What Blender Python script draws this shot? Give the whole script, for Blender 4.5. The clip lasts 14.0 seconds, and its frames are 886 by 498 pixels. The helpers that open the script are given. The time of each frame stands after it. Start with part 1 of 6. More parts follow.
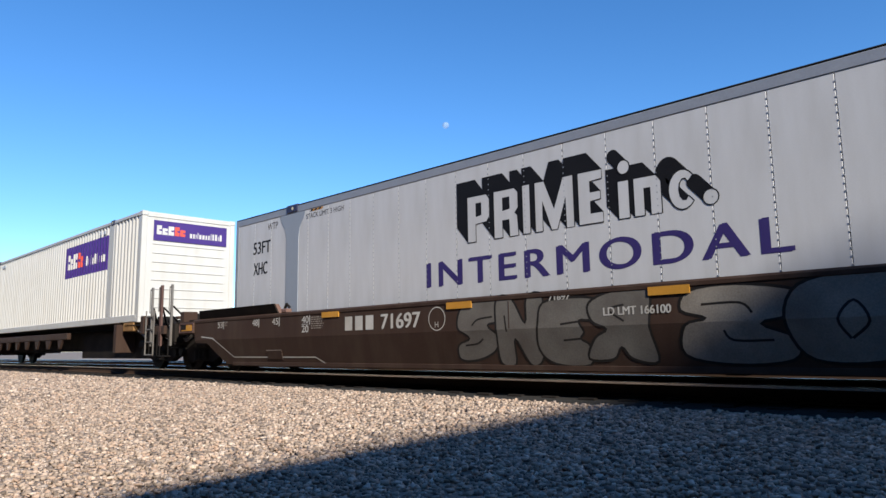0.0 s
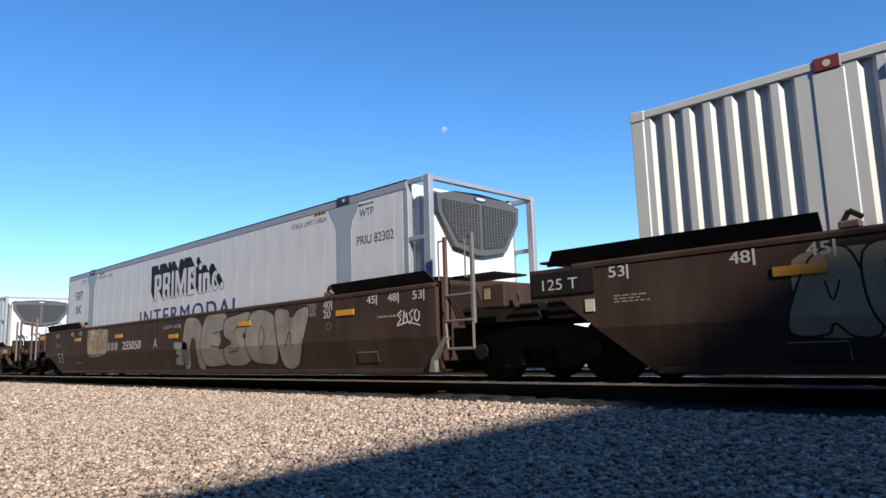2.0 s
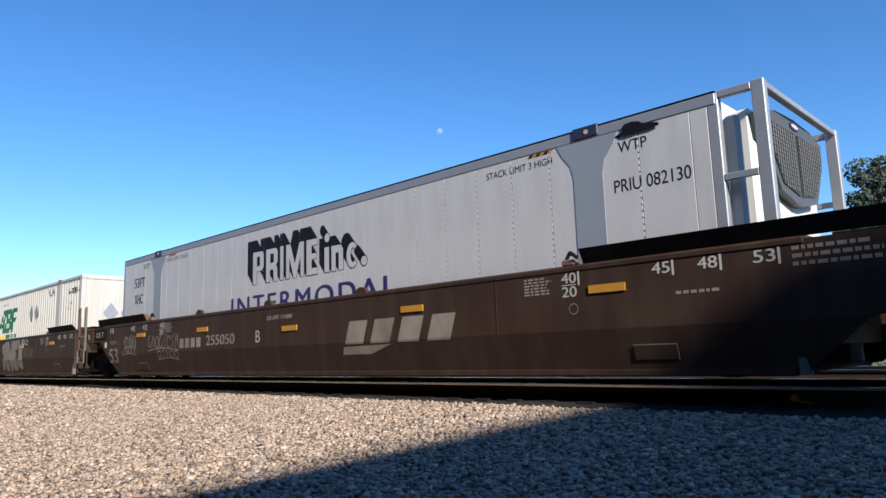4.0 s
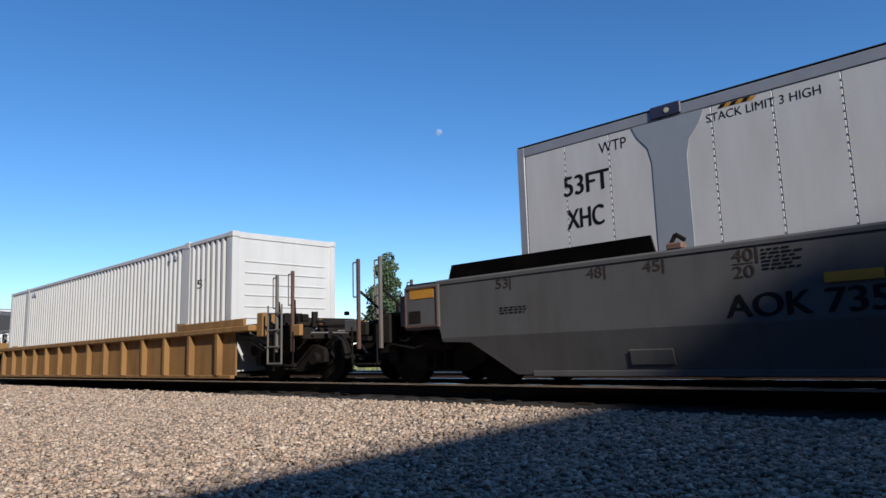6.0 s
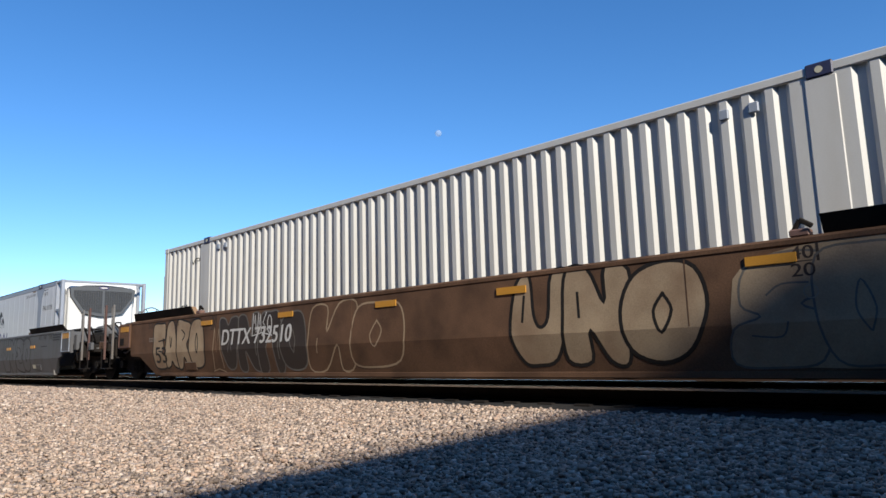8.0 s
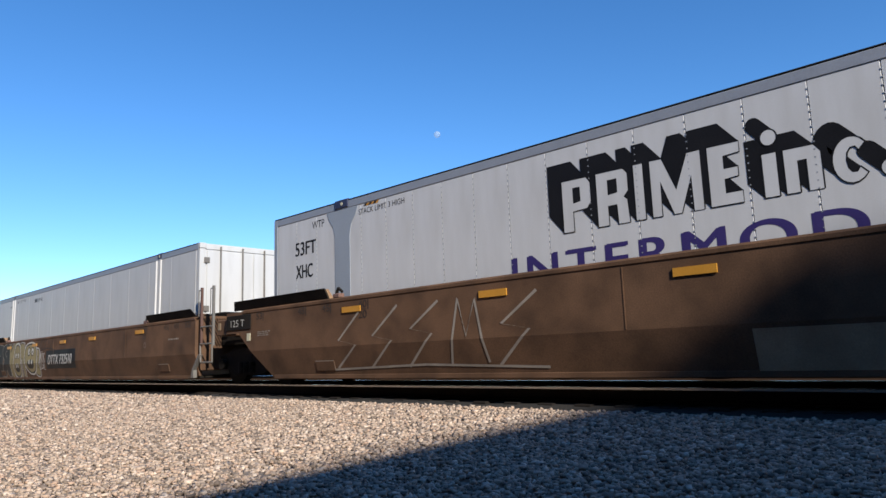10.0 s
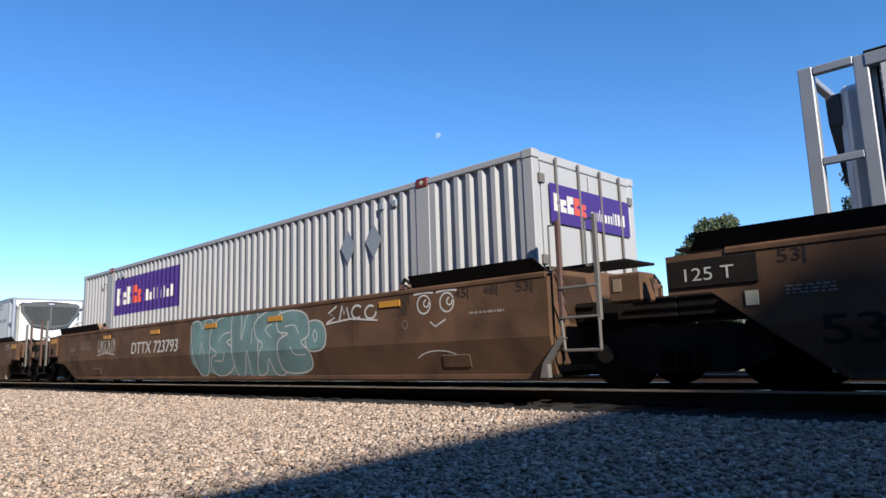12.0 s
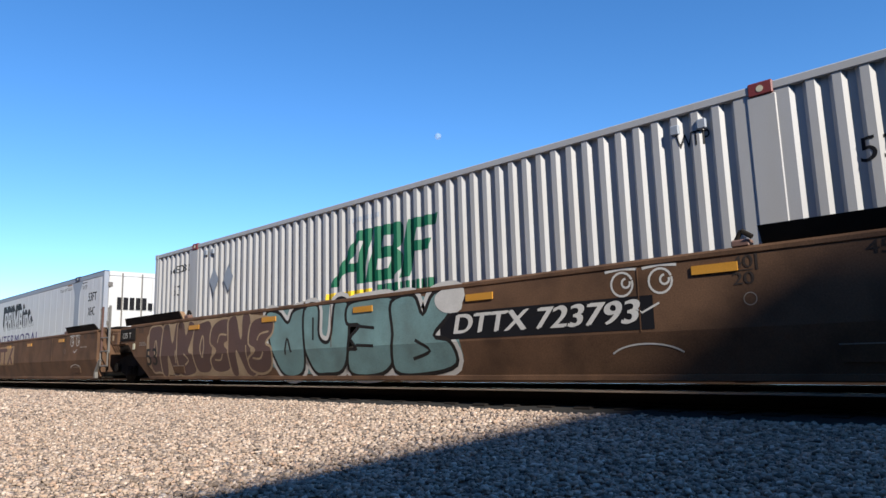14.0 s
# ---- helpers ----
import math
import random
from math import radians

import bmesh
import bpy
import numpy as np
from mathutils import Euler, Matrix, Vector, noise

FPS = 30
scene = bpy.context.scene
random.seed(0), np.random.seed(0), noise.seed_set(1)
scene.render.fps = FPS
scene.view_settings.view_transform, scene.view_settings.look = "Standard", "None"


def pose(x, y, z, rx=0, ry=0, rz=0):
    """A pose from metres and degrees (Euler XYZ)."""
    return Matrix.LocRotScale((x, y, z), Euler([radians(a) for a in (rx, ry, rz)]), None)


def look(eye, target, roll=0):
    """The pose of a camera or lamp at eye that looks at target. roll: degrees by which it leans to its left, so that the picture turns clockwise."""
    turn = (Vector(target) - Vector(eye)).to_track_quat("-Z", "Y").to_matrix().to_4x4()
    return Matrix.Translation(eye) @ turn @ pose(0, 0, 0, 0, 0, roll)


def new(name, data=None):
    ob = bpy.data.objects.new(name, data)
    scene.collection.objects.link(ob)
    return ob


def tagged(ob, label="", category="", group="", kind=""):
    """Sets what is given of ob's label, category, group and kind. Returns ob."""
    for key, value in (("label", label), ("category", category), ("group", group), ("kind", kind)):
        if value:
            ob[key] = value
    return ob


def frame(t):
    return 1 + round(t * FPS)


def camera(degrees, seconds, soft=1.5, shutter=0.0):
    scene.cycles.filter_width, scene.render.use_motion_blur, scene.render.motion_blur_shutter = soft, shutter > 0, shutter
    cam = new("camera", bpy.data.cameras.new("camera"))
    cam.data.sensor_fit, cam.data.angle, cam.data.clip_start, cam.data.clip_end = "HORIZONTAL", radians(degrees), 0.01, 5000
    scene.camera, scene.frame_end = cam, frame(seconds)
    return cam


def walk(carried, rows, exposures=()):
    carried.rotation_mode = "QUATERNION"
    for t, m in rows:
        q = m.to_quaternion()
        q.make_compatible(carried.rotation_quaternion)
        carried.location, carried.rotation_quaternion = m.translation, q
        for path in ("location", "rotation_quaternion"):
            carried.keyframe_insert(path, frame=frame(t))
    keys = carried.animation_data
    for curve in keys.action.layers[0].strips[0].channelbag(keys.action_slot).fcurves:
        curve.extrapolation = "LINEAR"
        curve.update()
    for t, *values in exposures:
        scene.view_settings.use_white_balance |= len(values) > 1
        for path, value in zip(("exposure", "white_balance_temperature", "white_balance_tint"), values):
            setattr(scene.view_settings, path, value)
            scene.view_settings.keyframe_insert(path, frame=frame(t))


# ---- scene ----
cam = camera(66.12, 14.0, soft=1.5)
EYE_Z = 0.455
CAM_ROWS = [(0, 44.41, 8.1, 0.9), (0.5, 44.38, 8.19, 1.15), (1, 44.38, 8.31, 1.5), (1.5, 44.34, 8.36, 1.6),
            (2, 44.42, 8.46, 1.8), (2.5, 44.37, 8.54, 1.9), (3, 44.21, 8.57, 1.88), (3.5, 44.08, 8.6, 1.88),
            (4, 44.04, 8.6, 1.83), (6.5, 43.95, 8.67, 1.75), (7, 43.95, 8.7, 1.86), (7.5, 43.96, 8.72, 1.78),
            (8, 43.88, 8.74, 1.62), (8.5, 43.85, 8.74, 1.78), (11, 43.84, 8.87, 2.0), (11.5, 43.87, 8.9, 1.9),
            (12, 43.88, 8.93, 1.86), (12.5, 43.83, 8.95, 1.95), (13, 43.81, 8.94, 1.98), (13.5, 43.86, 8.96, 1.8),
            (14, 43.85, 8.99, 1.66)]
walk(cam, [(t, pose(0, 0, EYE_Z, 90 + p, 0, y) @ pose(0, 0, 0, 0, 0, -r)) for t, y, p, r in CAM_ROWS],
     exposures=[(0, 0.53), (4.2, 0.5), (6.3, 0.08), (6.7, 0.17), (7.2, 0.3), (8.0, 0.38), (8.7, 0.4), (10.8, 0.5), (14.0, 0.56)])

# ---- light ----
SUN_AZ, SUN_EL = 19.0, 31.4          # degrees from the rails' far end towards the viewer's side, and up
sun_dir = Vector((math.cos(radians(SUN_EL)) * math.cos(radians(SUN_AZ)),
                  -math.cos(radians(SUN_EL)) * math.sin(radians(SUN_AZ)), math.sin(radians(SUN_EL))))
sun = new("sun", bpy.data.lights.new("sun", "SUN"))
sun.data.energy, sun.data.angle, sun.data.color = 5.0, radians(1.0), (1.0, 0.94, 0.84)
sun.matrix_world = look(sun_dir * 60, (0, 0, 0))
world = bpy.data.worlds.new("sky")
scene.world = world
world.use_nodes = True
wn = world.node_tree
sky = wn.nodes.new("ShaderNodeTexSky")
sky.sky_type, sky.sun_disc = "NISHITA", False
sky.sun_elevation, sky.sun_rotation = radians(SUN_EL), radians(90 + SUN_AZ)
sky.air_density, sky.dust_density, sky.ozone_density, sky.altitude = 0.9, 0.0, 4.0, 300
hue = wn.nodes.new("ShaderNodeHueSaturation")
hue.inputs["Hue"].default_value, hue.inputs["Saturation"].default_value = 0.5025, 1.21
wn.links.new(sky.outputs[0], hue.inputs["Color"])
wn.links.new(hue.outputs[0], wn.nodes["Background"].inputs[0])
wn.nodes["Background"].inputs[1].default_value = 0.143


# ---- materials ----
def mat(name, color, rough=0.6, metal=0.0, var=0.15, fine=60.0, coarse=3.0, bump=0.15, dirt=None, dirt_amount=0.0,
        streak=False, coat=0.0):
    """A painted, mineral or metal surface with grain, blotches and, if asked, dirt in blots or upright streaks."""
    m = bpy.data.materials.new(name)
    m.use_nodes = True
    n, l = m.node_tree.nodes, m.node_tree.links
    b = n["Principled BSDF"]
    tc = n.new("ShaderNodeTexCoord")
    a = n.new("ShaderNodeTexNoise")
    a.inputs["Scale"].default_value, a.inputs["Detail"].default_value = fine, 4
    c = n.new("ShaderNodeTexNoise")
    c.inputs["Scale"].default_value, c.inputs["Detail"].default_value = coarse, 6
    for q in (a, c):
        l.new(tc.outputs["Object"], q.inputs["Vector"])
    add = n.new("ShaderNodeMath")
    add.operation = "ADD"
    l.new(a.outputs[0], add.inputs[0]), l.new(c.outputs[0], add.inputs[1])
    ramp = n.new("ShaderNodeMapRange")
    ramp.inputs["From Min"].default_value, ramp.inputs["From Max"].default_value = 0.6, 1.4
    ramp.inputs["To Min"].default_value, ramp.inputs["To Max"].default_value = 1 - var, 1 + var
    l.new(add.outputs[0], ramp.inputs[0])
    mul = n.new("ShaderNodeVectorMath")
    mul.operation = "SCALE"
    mul.inputs[0].default_value = color[:3]
    l.new(ramp.outputs[0], mul.inputs["Scale"])
    out = mul.outputs[0]
    if dirt:
        mp = n.new("ShaderNodeMapping")
        mp.inputs["Scale"].default_value = (2.4, 2.4, 0.45) if streak else (1.2, 1.2, 1.2)
        l.new(tc.outputs["Object"], mp.inputs[0])
        dn = n.new("ShaderNodeTexNoise")
        dn.inputs["Scale"].default_value, dn.inputs["Detail"].default_value = 1.6, 8
        l.new(mp.outputs[0], dn.inputs["Vector"])
        dr = n.new("ShaderNodeMapRange")
        dr.inputs["From Min"].default_value, dr.inputs["From Max"].default_value = 0.42, 0.72
        dr.inputs["To Max"].default_value = dirt_amount
        l.new(dn.outputs[0], dr.inputs[0])
        mix = n.new("ShaderNodeMix")
        mix.data_type = "RGBA"
        mix.inputs["B"].default_value = (*dirt, 1)
        l.new(dr.outputs[0], mix.inputs["Factor"]), l.new(out, mix.inputs["A"])
        out = mix.outputs["Result"]
    l.new(out, b.inputs["Base Color"])
    rr = n.new("ShaderNodeMapRange")
    rr.inputs["To Min"].default_value, rr.inputs["To Max"].default_value = max(rough - 0.12, 0.05), min(rough + 0.12, 1)
    l.new(c.outputs[0], rr.inputs[0]), l.new(rr.outputs[0], b.inputs["Roughness"])
    b.inputs["Metallic"].default_value, b.inputs["Coat Weight"].default_value = metal, coat
    bp = n.new("ShaderNodeBump")
    bp.inputs["Strength"].default_value, bp.inputs["Distance"].default_value = bump, 0.01
    l.new(a.outputs[0], bp.inputs["Height"]), l.new(bp.outputs[0], b.inputs["Normal"])
    return m


def pieces_mat(name, colors, rough=0.9, fine=90.0):
    """Loose mineral or leaf pieces, each with its own tone."""
    m = mat(name, (1, 1, 1), rough, var=0.2, fine=fine, coarse=25, bump=0.3)
    n, l = m.node_tree.nodes, m.node_tree.links
    g = n.new("ShaderNodeNewGeometry")
    r = n.new("ShaderNodeValToRGB")
    while len(r.color_ramp.elements) < len(colors):
        r.color_ramp.elements.new(0.5)
    for i, c in enumerate(colors):
        r.color_ramp.elements[i].position = i / (len(colors) - 1)
        r.color_ramp.elements[i].color = (*c, 1)
    l.new(g.outputs["Random Per Island"], r.inputs[0])
    scale = [q for q in n if q.type == "VECT_MATH"][0]
    l.new(r.outputs[0], scale.inputs[0])
    return m


RUST = (0.10, 0.05, 0.025)
DUST = (0.22, 0.17, 0.12)
M = {
    "white": mat("white_container_paint", (0.37, 0.37, 0.375), 0.45, var=0.05, coarse=1.2, bump=0.05, dirt=(0.36, 0.336, 0.296), dirt_amount=0.35, streak=True),
    "bright": mat("bright_white_container_paint", (0.55, 0.55, 0.545), 0.45, var=0.05, coarse=1.2, bump=0.05, dirt=(0.4, 0.376, 0.336), dirt_amount=0.25, streak=True),
    "cream": mat("cream_container_paint", (0.53, 0.52, 0.485), 0.5, var=0.05, coarse=1.2, bump=0.05, dirt=(0.4, 0.36, 0.288), dirt_amount=0.3, streak=True),
    "reefer": mat("reefer_panel_paint", (0.56, 0.56, 0.568), 0.4, var=0.04, coarse=1.5, bump=0.03, dirt=(0.336, 0.32, 0.296), dirt_amount=0.3, streak=True),
    "grey_white": mat("grey_white_panel_paint", (0.496, 0.496, 0.496), 0.45, var=0.04, coarse=1.0, bump=0.03, dirt=(0.32, 0.312, 0.296), dirt_amount=0.3, streak=True),
    "alu": mat("dull_aluminium", (0.336, 0.352, 0.384), 0.45, metal=0.35, var=0.1, bump=0.05),
    "column": mat("grey_blue_post_paint", (0.264, 0.296, 0.344), 0.5, var=0.06, bump=0.05),
    "casting": mat("dark_blue_casting", (0.028, 0.032, 0.072), 0.5, var=0.3),
    "red": mat("red_casting", (0.17, 0.03, 0.028), 0.5, var=0.3),
    "black": mat("black_paint", (0.012, 0.012, 0.014), 0.5, var=0.2),
    "navy": mat("navy_letter_paint", (0.036, 0.024, 0.128), 0.5, var=0.08),
    "purple": mat("purple_panel_paint", (0.044, 0.016, 0.152), 0.45, var=0.08),
    "orange": mat("orange_red_paint", (0.6, 0.072, 0.048), 0.5, var=0.08),
    "green": mat("green_letter_paint", (0, 0.104, 0.048), 0.5, var=0.1),
    "yellow": mat("reflector_yellow", (0.5, 0.235, 0.03), 0.45, var=0.15),
    "yellow_stripe": mat("bright_yellow_paint", (0.75, 0.5, 0.02), 0.5, var=0.08),
    "letter": mat("white_stencil_paint", (0.496, 0.48, 0.44), 0.6, var=0.15, dirt=DUST, dirt_amount=0.4),
    "faded": mat("faded_white_stencil", (0.288, 0.248, 0.208), 0.7, var=0.2, dirt=(0.08, 0.056, 0.04), dirt_amount=0.5),
    "brown": mat("dark_brown_wagon_paint", (0.046, 0.027, 0.020), 0.6, var=0.2, coarse=1.0, dirt=(0.078, 0.055, 0.040), dirt_amount=0.5, streak=True),
    "tan": mat("weathered_tan_wagon_paint", (0.128, 0.072, 0.043), 0.65, var=0.38, coarse=0.9, dirt=(0.05, 0.03, 0.02), dirt_amount=0.75),
    "grey": mat("grey_wagon_paint", (0.105, 0.105, 0.108), 0.55, var=0.1, coarse=1.0, dirt=(0.075, 0.069, 0.063), dirt_amount=0.5, streak=True),
    "ochre": mat("ochre_wagon_paint", (0.272, 0.152, 0.06), 0.65, var=0.16, coarse=1.0, dirt=(0.12, 0.064, 0.032), dirt_amount=0.6, streak=True),
    "dark": mat("grimy_dark_steel", (0.012, 0.010, 0.009), 0.8, var=0.3, dirt=DUST, dirt_amount=0.06),
    "steel": mat("greasy_steel", (0.016, 0.014, 0.013), 0.65, metal=0.3, var=0.3),
    "tread": mat("polished_wheel_tread", (0.36, 0.352, 0.344), 0.3, metal=1.0, var=0.1),
    "rail": mat("polished_rail_head", (0.5, 0.49, 0.47), 0.22, metal=1.0, var=0.1, bump=0.01),
    "railweb": mat("rusty_rail_web", (0.06, 0.036, 0.024), 0.85, var=0.3),
    "tie": mat("creosoted_timber", (0.018, 0.015, 0.013), 0.9, var=0.35, bump=0.5),
    "pale": mat("pale_grey_handrail_paint", (0.14, 0.134, 0.124), 0.55, var=0.15, dirt=RUST, dirt_amount=0.4),
    "rustpost": mat("rust_red_post_paint", (0.11, 0.065, 0.055), 0.65, var=0.2),
    "grille": mat("dark_grille_mesh", (0.03, 0.032, 0.035), 0.6, var=0.2),
    "unitgrey": mat("grey_plastic_cowl", (0.08, 0.084, 0.088), 0.5, var=0.08),
    "unitwhite": mat("white_unit_housing", (0.64, 0.64, 0.624), 0.4, var=0.04),
    "paper": mat("pale_data_plate", (0.496, 0.464, 0.336), 0.6, var=0.15),
    "shed": mat("white_metal_cladding", (0.82, 0.82, 0.80), 0.6, var=0.05),
    "wall": mat("brown_brick_wall", (0.136, 0.08, 0.056), 0.9, var=0.1, bump=0.4),
    "bark": mat("tree_bark", (0.08, 0.056, 0.04), 0.95, var=0.3, bump=0.8),
    "moon": mat("pale_moon_rock", (0.42, 0.52, 0.66), 1.0, var=0.35, fine=0.3, coarse=0.09, bump=0.0),
    "graf_silver": mat("silver_spray", (0.25, 0.225, 0.19), 0.55, var=0.3, coarse=2.5, dirt=(0.128, 0.096, 0.072), dirt_amount=0.6),
    "graf_sand": mat("sand_spray", (0.34, 0.255, 0.165), 0.55, var=0.22, coarse=2.5, dirt=(0.176, 0.104, 0.064), dirt_amount=0.6),
    "graf_grey": mat("grey_spray", (0.14, 0.13, 0.115), 0.55, var=0.25, coarse=2.5, dirt=(0.08, 0.064, 0.056), dirt_amount=0.6),
    "graf_yellow": mat("yellow_green_spray", (0.27, 0.215, 0.09), 0.55, var=0.3, coarse=2.0, dirt=(0.16, 0.112, 0.048), dirt_amount=0.6),
    "graf_teal": mat("teal_spray", (0.16, 0.264, 0.264), 0.55, var=0.25, coarse=2.0, dirt=(0.096, 0.112, 0.104), dirt_amount=0.5),
    "graf_white": mat("white_spray", (0.528, 0.512, 0.48), 0.55, var=0.15),
    "graf_lilac": mat("faded_lilac_spray", (0.10, 0.062, 0.055), 0.6, var=0.25, coarse=2.0, dirt=(0.096, 0.056, 0.04), dirt_amount=0.5),
    "graf_chrome": mat("chrome_spray", (0.33, 0.33, 0.325), 0.5, var=0.25, coarse=2.5, dirt=(0.15, 0.15, 0.15), dirt_amount=0.6),
    "cap_pale": mat("worn_tan_end_paint", (0.42, 0.27, 0.16), 0.6, var=0.25, dirt=RUST, dirt_amount=0.5),
    "cap_rust": mat("worn_rust_end_paint", (0.16, 0.09, 0.07), 0.6, var=0.25),
    "graf_dark": mat("dark_brown_spray", (0.045, 0.035, 0.03), 0.55, var=0.3, coarse=2.0),
    "graf_line": mat("dark_spray_line", (0.02, 0.018, 0.017), 0.5, var=0.3),
    "graf_lime": mat("lime_spray", (0.256, 0.44, 0.096), 0.5, var=0.25),
    "graf_maroon": mat("maroon_emblem_paint", (0.07, 0.022, 0.018), 0.6, var=0.2, coarse=2.0, dirt=(0.1, 0.045, 0.025), dirt_amount=0.6),
    "graf_ochre": mat("ochre_emblem_paint", (0.30, 0.19, 0.095), 0.6, var=0.2, coarse=2.0, dirt=(0.17, 0.1, 0.05), dirt_amount=0.6),
}


# weathered, dusty paint and grime have little gloss
for k in ("brown", "tan", "grey", "ochre", "dark", "steel", "tie", "railweb", "rustpost", "graf_silver", "graf_sand", "graf_grey", "graf_lilac", "graf_teal", "graf_line", "graf_dark", "black"):
    M[k].node_tree.nodes["Principled BSDF"].inputs["Specular IOR Level"].default_value = 0.12
M["moon"].node_tree.nodes["Principled BSDF"].inputs["Alpha"].default_value = 0.3


# ---- mesh helpers ----
def box(bm, x0, x1, y0, y1, z0, z1, bevel=0.0):
    v = [bm.verts.new(p) for p in ((x0, y0, z0), (x1, y0, z0), (x1, y1, z0), (x0, y1, z0),
                                   (x0, y0, z1), (x1, y0, z1), (x1, y1, z1), (x0, y1, z1))]
    f = [bm.faces.new([v[i] for i in q]) for q in ((0, 3, 2, 1), (4, 5, 6, 7), (0, 1, 5, 4), (1, 2, 6, 5), (2, 3, 7, 6), (3, 0, 4, 7))]
    if bevel:
        edges = {e for q in f for e in q.edges}
        bmesh.ops.bevel(bm, geom=list(edges), offset=bevel, segments=1, affect="EDGES", profile=0.5)
    return bm


def prism(bm, outline, y0, y1):
    """An outline in (x, z), anticlockwise seen from -y, pushed from y0 to y1."""
    a = [bm.verts.new((x, y0, z)) for x, z in outline]
    b = [bm.verts.new((x, y1, z)) for x, z in outline]
    bm.faces.new(a), bm.faces.new(b[::-1])
    for i in range(len(a)):
        j = (i + 1) % len(a)
        bm.faces.new((a[j], a[i], b[i], b[j]))
    return bm


def slab(bm, outline, x0, x1):
    """An outline in (y, z) pushed along x."""
    a = [bm.verts.new((x0, y, z)) for y, z in outline]
    b = [bm.verts.new((x1, y, z)) for y, z in outline]
    bm.faces.new(a[::-1]), bm.faces.new(b)
    for i in range(len(a)):
        j = (i + 1) % len(a)
        bm.faces.new((a[i], a[j], b[j], b[i]))
    return bm


def prism_frame(corners, w, y0, y1):
    """A flat rectangular rim of bars of width w."""
    (xa, za), (xb, _), (_, zb), _ = corners
    bm = box(B(), xa, xb, y0, y1, za, za + w)
    box(bm, xa, xb, y0, y1, zb - w, zb)
    box(bm, xa, xa + w, y0, y1, za + w, zb - w)
    return box(bm, xb - w, xb, y0, y1, za + w, zb - w)


def rod(bm, p, q, r, n=8, r2=None):
    p, q = Vector(p), Vector(q)
    d = q - p
    m = Matrix.Translation((p + q) / 2) @ d.to_track_quat("Z", "Y").to_matrix().to_4x4()
    bmesh.ops.create_cone(bm, cap_ends=True, segments=n, radius1=r, radius2=r if r2 is None else r2, depth=d.length, matrix=m)
    return bm


def path(bm, points, r, n=6):
    for p, q in zip(points, points[1:]):
        rod(bm, p, q, r, n)
    return bm


def part(name, bm, material, parent, label=""):
    bmesh.ops.recalc_face_normals(bm, faces=bm.faces)
    me = bpy.data.meshes.new(name)
    bm.to_mesh(me)
    bm.free()
    return piece(name, me, material, parent, label)


def piece(name, me, material, parent, label="", at=None):
    if not me.materials:
        me.materials.append(M[material])
    ob = new(name, me)
    ob.parent = parent
    if at:
        ob.location = at
    if label:
        ob["label"] = label
    return ob


def B():
    return bmesh.new()


def thing(name, label, category, x, y, z, group="", kind=""):
    ob = new(name)
    ob.location = (x, y, z)
    return tagged(ob, label, category, group, kind)


# ---- lettering and painted shapes on an upright side ----
def flat_mesh(bm, surf):
    """Lays a flat (x, z) drawing on a side whose depth is surf(z), creased at z = 0.65."""
    zs = [v.co.z for v in bm.verts]
    if min(zs) < 0.65 < max(zs):
        bmesh.ops.bisect_plane(bm, geom=bm.verts[:] + bm.edges[:] + bm.faces[:], plane_co=(0, 0, 0.65), plane_no=(0, 0, 1))
    for v in bm.verts:
        v.co.y += surf(v.co.z)
    return bm


def write(words, x, z, height, material, parent, surf, width=None, name="lettering", label="", shear=0.0, bold=0.0, heavy=0.0, space=1.0):
    cu = bpy.data.curves.new("t", "FONT")
    cu.body, cu.size, cu.shear, cu.offset, cu.space_character = words, 1.0, shear, bold, space
    ob = bpy.data.objects.new("t", cu)
    me = bpy.data.meshes.new_from_object(ob)
    bpy.data.objects.remove(ob)
    bm = B()
    bm.from_mesh(me)
    bpy.data.meshes.remove(me)
    xs, ys = [v.co.x for v in bm.verts], [v.co.y for v in bm.verts]
    k = height / max(max(ys) - min(ys), 1e-6)
    kx = k if width is None else width / (max(xs) - min(xs))
    for v in bm.verts:
        v.co = ((v.co.x - min(xs)) * kx + x, 0, (v.co.y - min(ys)) * k + z)
    if heavy:
        twin = bmesh.ops.duplicate(bm, geom=bm.verts[:] + bm.edges[:] + bm.faces[:])
        for v in twin["geom"]:
            if isinstance(v, bmesh.types.BMVert):
                v.co += Vector((heavy, -0.0005, heavy * 0.3))
    if surf is FRONT:
        fold(bm)
    else:
        flat_mesh(bm, surf)
    return part(name, bm, material, parent, label)


def shape(bm, pts):
    y = -0.00012 * (len(bm.faces) % 14)      # overlapping paint lies in thin layers
    f = bm.faces.new([bm.verts.new((x, y, z)) for x, z in pts])
    if len(pts) > 4:
        f.normal_update()
        bmesh.ops.triangulate(bm, faces=[f])
    return bm


def rect(bm, x0, x1, z0, z1, lean=0.0):
    return shape(bm, [(x0, z0), (x1, z0), (x1 + lean, z1), (x0 + lean, z1)])


def bars(bm, x0, x1, z0, z1, rows, rng, fill=0.8):
    """Lines of small writing, as plain bars."""
    h = (z1 - z0) / rows
    for i in range(rows):
        x = x0
        end = x0 + (x1 - x0) * rng.uniform(0.7, 1.0)
        while x < end:
            w = rng.uniform(0.03, 0.09)
            rect(bm, x, min(x + w, end), z1 - h * (i + fill), z1 - h * i)
            x += w + 0.02
    return bm


